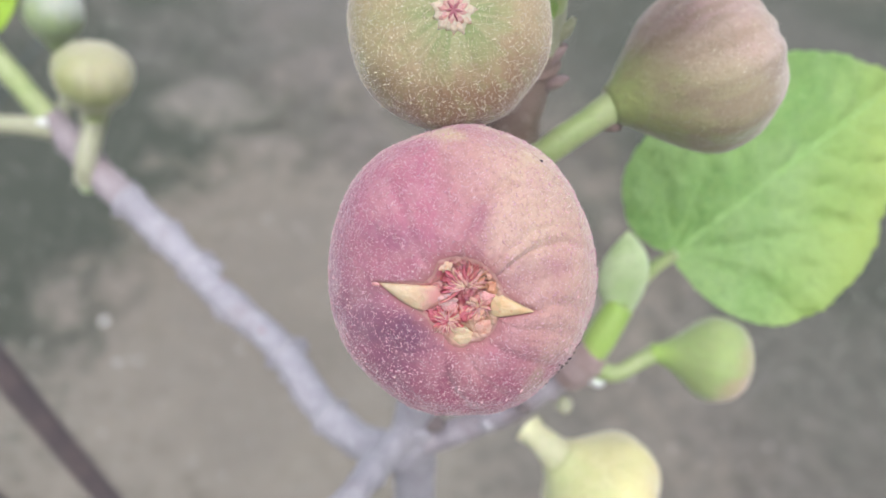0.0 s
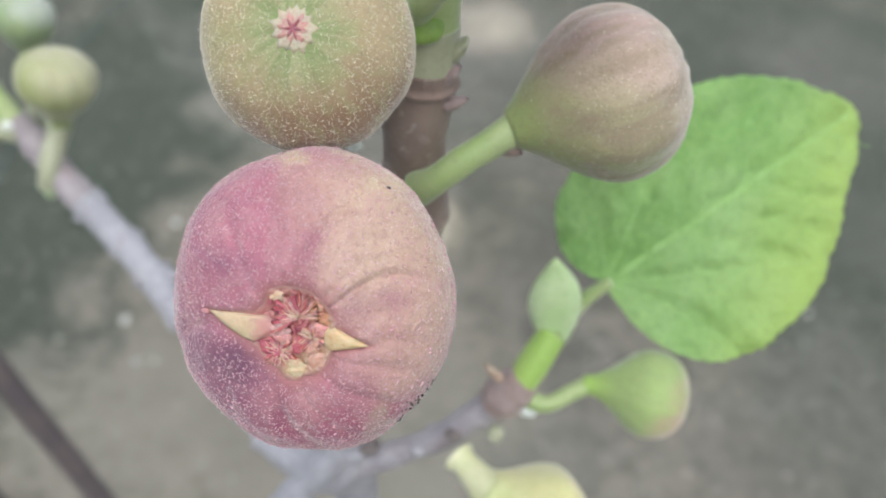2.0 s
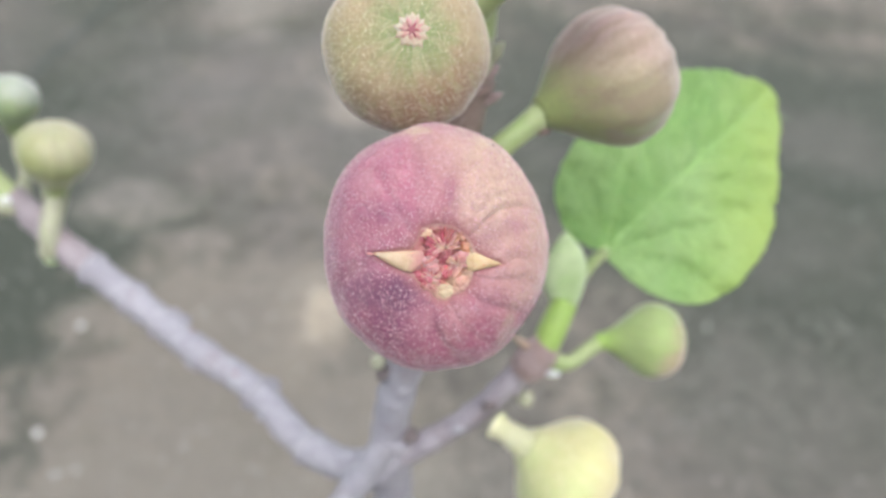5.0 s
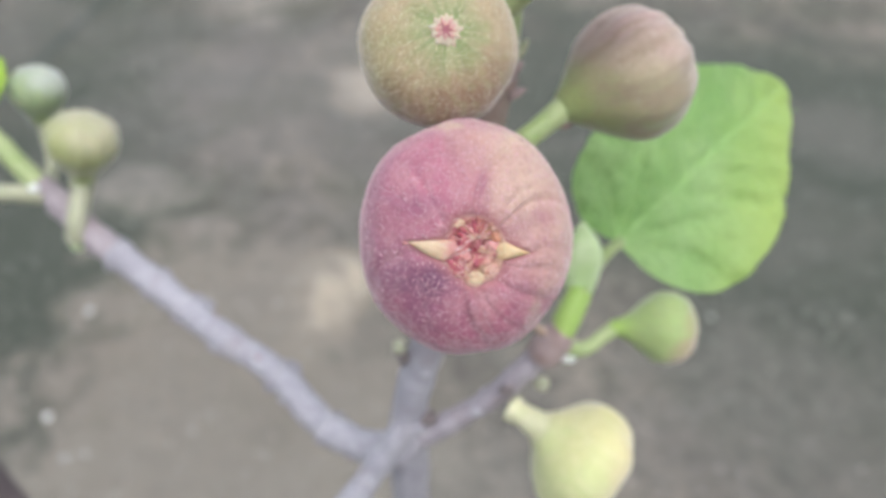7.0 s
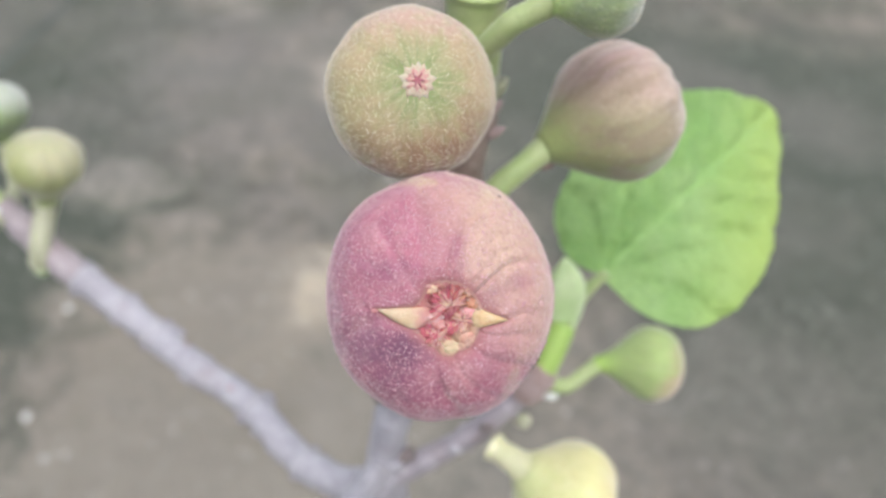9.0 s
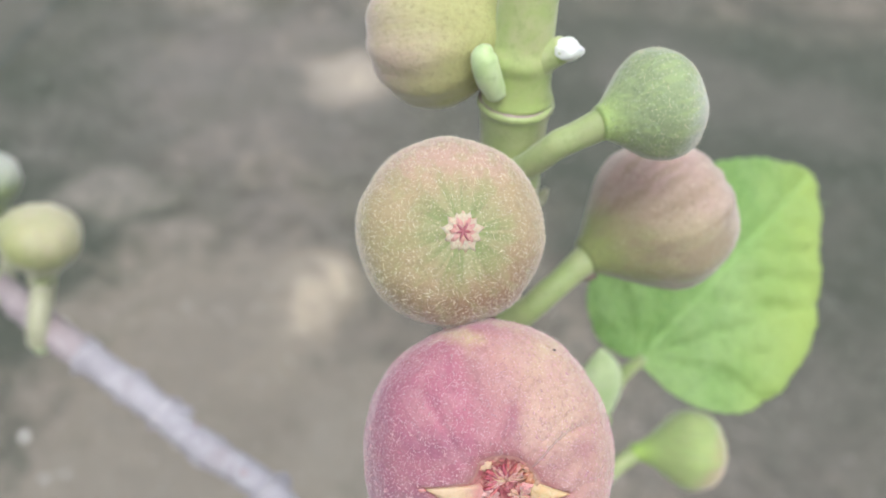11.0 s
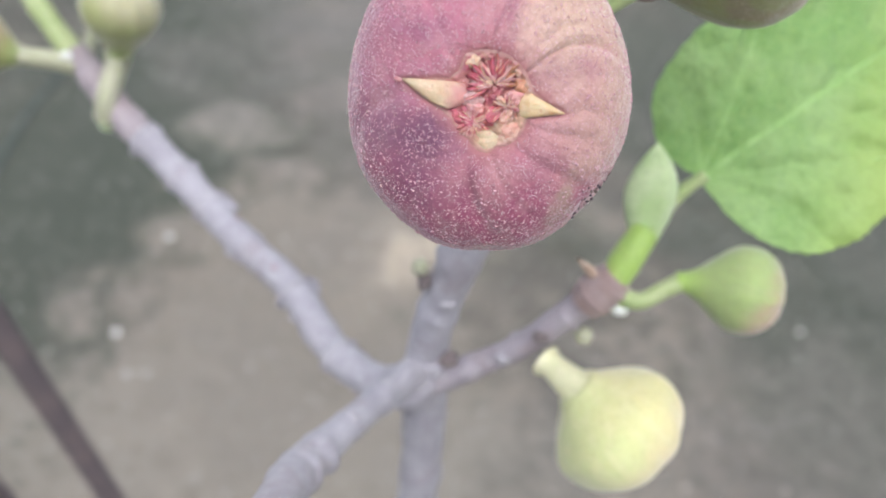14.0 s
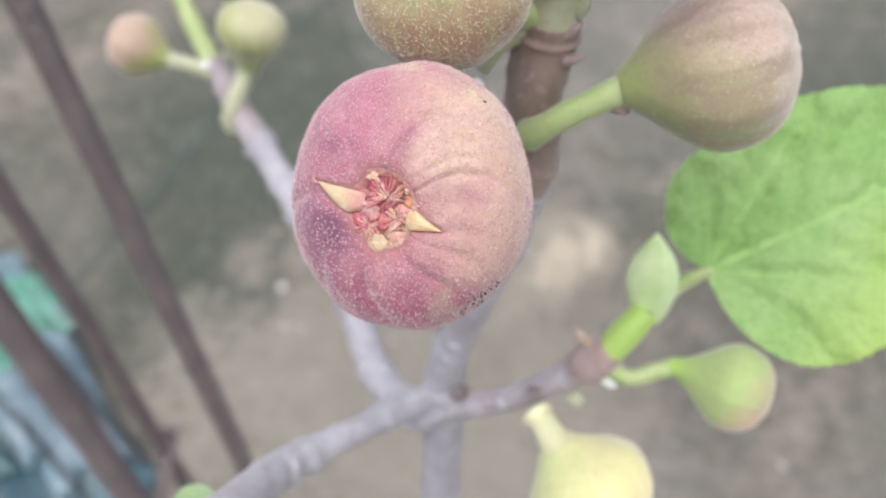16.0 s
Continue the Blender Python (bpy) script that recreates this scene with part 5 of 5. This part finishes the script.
part("sap_drop", blob(0.0031, (1.0, 0.9, 0.7), 8.0, 0.3, 3), SAP, TREE, "dried white sap on the cut", at=Matrix.Translation(P(0.1192, 0.2864, 0.6380)))

# Pale ring scars and warts along the long branch.
def on_branch(t):
    k = t * (len(LONG_LINE) - 1)
    n = min(int(k), len(LONG_LINE) - 2)
    p = LONG_LINE[n] + (LONG_LINE[n + 1] - LONG_LINE[n]) * (k - n)
    return Vector(p[:3]), p[3], Vector(LONG_LINE[n + 1][:3] - LONG_LINE[n][:3]).normalized()


for t in (0.335, 0.49, 0.785, 0.89, 0.985):
    p, r, way = on_branch(t)
    tilt = Vector((0.25 * math.sin(t * 60), 0.2 * math.cos(t * 47), 0.1))
    way = (way + tilt * 0.5).normalized()
    pts = [p - way * 0.0011, p - way * 0.0004, p + way * 0.0003, p + way * 0.0011]
    part("ring_scar", tube(pts, [r * 1.02, r * 1.20, r * 1.24, r * 1.0], 22, 3, 0.12, seed=t * 40), PALE_SCAR, TREE, "pale ring scar on grey bark")
for n in range(16):
    t = 0.27 + 0.045 * n
    p, r, way = on_branch(t)
    side = way.orthogonal().normalized()
    out = Matrix.Rotation(n * 2.4, 3, way) @ side
    part("wart", blob(0.0011 + 0.0007 * (n % 3) / 2, (1.3, 1.0, 0.7), n * 3.0, 0.3), PALE_SCAR if n % 3 else TWIG_BARK, TREE, "small bark wart", at=frame_of(p + out * r * 1.02, out, way))

for x, y, z, r, mat in ((0.1020, 0.2850, 0.4010, 0.0034, SPOT_BROWN), (0.0985, 0.2830, 0.3870, 0.0026, SPOT_BROWN), (0.0860, 0.2720, 0.3990, 0.0024, PALE_SCAR), (0.0740, 0.2350, 0.4170, 0.0028, PALE_SCAR), (0.0700, 0.2200, 0.4150, 0.0022, SPOT_BROWN),
                          (0.0985, 0.2825, 0.4350, 0.0024, PALE_SCAR), (0.0925, 0.2825, 0.4110, 0.0022, SPOT_BROWN), (0.1240, 0.2805, 0.4130, 0.0022, PALE_SCAR), (0.1360, 0.2815, 0.4280, 0.0022, SPOT_BROWN)):
    part("wart", blob(r, (1.2, 0.9, 0.8), x * 700, 0.35, 3), mat, TREE, "bark wart beside the fork", at=Matrix.Translation(P(x, y, z)))

for x, y, z, r in ((-0.0120, 0.3430, 0.3795, 0.0036), (-0.0235, 0.3615, 0.3885, 0.0036), (0.0290, 0.3305, 0.3770, 0.0034), (-0.0800, 0.3960, 0.4010, 0.0036)):
    part("knot", blob(r, (1.25, 1.0, 0.9), x * 500, 0.3, 3), BARK, TREE, "grey knot on the long branch", at=Matrix.Translation(P(x, y, z)))

# ---- the cluster at the end of the long branch ----
part("branch", tube([P(-0.0770, 0.3880, 0.4002), P(-0.0945, 0.3960, 0.4090), P(-0.1120, 0.4045, 0.4240), P(-0.1212, 0.4072, 0.4323)], [0.0063, 0.0064, 0.0060, 0.0055], 18, 12, 0.06, ((0.2, 0.14, 0.04), (0.6, 0.18, 0.04)), 12.0), TIP_BARK, TREE, "purplish brown branch tip")
fig("green fig with a faint blush upright on its stalk", P(-0.0935, 0.4120, 0.4590), (0.12, 0.1, 0.97), 0.0155, 0.0120, 0.0235, 0.0044, OLIVE,
    [P(-0.0990, 0.3920, 0.4060), P(-0.0985, 0.3935, 0.4160)], 0.0046, seed=14.0, stalk_mat=SHOOT_GREY, hairs=300, hair=HAIR_GREEN, pear=1.15)
fig("small bluish green fig", P(-0.1270, 0.4440, 0.4700), (0.05, 0.1, 0.98), 0.0122, 0.0100, 0.0175, 0.0030, BLUISH,
    [P(-0.1180, 0.4130, 0.4270), P(-0.1220, 0.4300, 0.4330)], 0.0028, seed=16.0, stalk_mat=SHOOT_GREY)
fig("green fig with a pink blush", P(-0.1640, 0.3925, 0.4360), (-0.85, -0.15, 0.25), 0.0145, 0.0125, 0.0170, 0.0040, BLUSHED,
    [P(-0.1180, 0.4040, 0.4270), P(-0.1320, 0.4000, 0.4290)], 0.0040, seed=18.0, stalk_mat=SHOOT_GREY, hairs=200, hair=HAIR_GREEN)
part("shoot", tube([P(-0.1200, 0.4070, 0.4300), P(-0.1330, 0.4120, 0.4420), P(-0.1464, 0.4187, 0.4545), P(-0.158, 0.424, 0.468)], [0.0050, 0.0046, 0.0042, 0.0036], 16, 10, 0.04, ((0.5, 0.15, 0.08),), 13.0), STALK, TREE, "green shoot tip")
SMALL = ((-0.0006, 0.0008), (-0.003, 0.007), (0.002, 0.0125), (0.012, 0.014), (0.021, 0.009), (0.026, 0.0), (0.021, -0.009), (0.012, -0.014), (0.002, -0.0125), (-0.003, -0.007), (-0.0006, -0.0008))
part("leaf", leaf_blade(SMALL, [((0, 0), (0.025, 0))], 7, 14, 0.0006), TIP_LEAF, TREE, "tiny yellow green leaf", at=frame_of(P(-0.158, 0.424, 0.468), (-0.2, -0.5, 0.85), (0.3, 0.6, 0.5)))
part("side_bud", blob(0.0036, (0.9, 0.9, 1.2), 11.0), BUD, TREE, "small pale green side bud", at=Matrix.Translation(P(-0.0995, 0.3905, 0.4035)))
part("sap_drop", blob(0.0024, (1.2, 0.8, 0.8), 12.0), SAP, TREE, "dried white sap", at=Matrix.Translation(P(-0.1205, 0.4010, 0.4330)))
part("side_bud", blob(0.0026, (0.9, 0.9, 1.1), 13.0), BUD, TREE, "small pale green side bud", at=Matrix.Translation(P(-0.0840, 0.3880, 0.3980)))
part("leaf", leaf_blade(SMALL, [((0, 0), (0.025, 0))], 7, 14, 0.0006), PALE_LEAF, TREE, "tiny pale green leaf on the forward branch", at=frame_of(P(0.0520, 0.1775, 0.4210), (0.1, -0.3, 0.9), (-0.75, 0.3, -0.1)) @ Matrix.Scale(0.46, 4))
part("leaf_stalk", tube([P(0.0640, 0.1860, 0.4370), P(0.0580, 0.1805, 0.4275), P(0.0518, 0.1776, 0.4211)], [0.0016, 0.0011, 0.0009], 10, 6, 0.05), BUD, TREE, "thin pale leaf stalk")
for x, y, z, turn in ((0.1225, 0.2870, 0.5720, 0.3), (0.1235, 0.2885, 0.5860, 0.9), (0.1215, 0.2860, 0.5800, 0.6)):
    part("bud_scale", petal(0.0058, 0.0034, 0.0014), TWIG_BARK if turn != 0.9 else SHOOT_GREY, TREE, "small dry scale beside the shoot", at=frame_of(P(x - 0.004, y, z), (0.5, -0.75, 0.2), (0.7, -0.2, turn)))
rng = random.Random(17)
for n in range(34):
    ang, a, r = rng.gauss(-0.56, 0.11), rng.gauss(0.80, 0.07), rng.uniform(0.00010, 0.00030)
    x, z = profile(a, RR, RF, RB, RN)
    part("speck", blob(r, (rng.uniform(0.8, 2.2), 0.9, 0.5), n * 5.0, 0.5), SPOT if n % 3 else SOOT, RIPE_FIG, "black speck", at=RIPE_AT @ pose(x * 0.985 * math.cos(ang), x * 0.985 * math.sin(ang), z * 0.985, 0, 0, rng.uniform(0, 360)))
part("speck", blob(0.00035, (1.2, 0.8, 0.5), 3.0), SPOT, RIPE_FIG, "black speck", at=frame_of(P(0.1168, 0.2310, 0.5900), (0.3, -0.6, 0.7)))
part("leaf_scar", blob(0.0047, (1.05, 0.72, 0.4), 17.0, 0.1, 3), NODE, TREE, "dark green oval leaf scar", at=frame_of(P(0.1112, 0.2840, 0.5965), (0.05, -0.85, 0.45)))
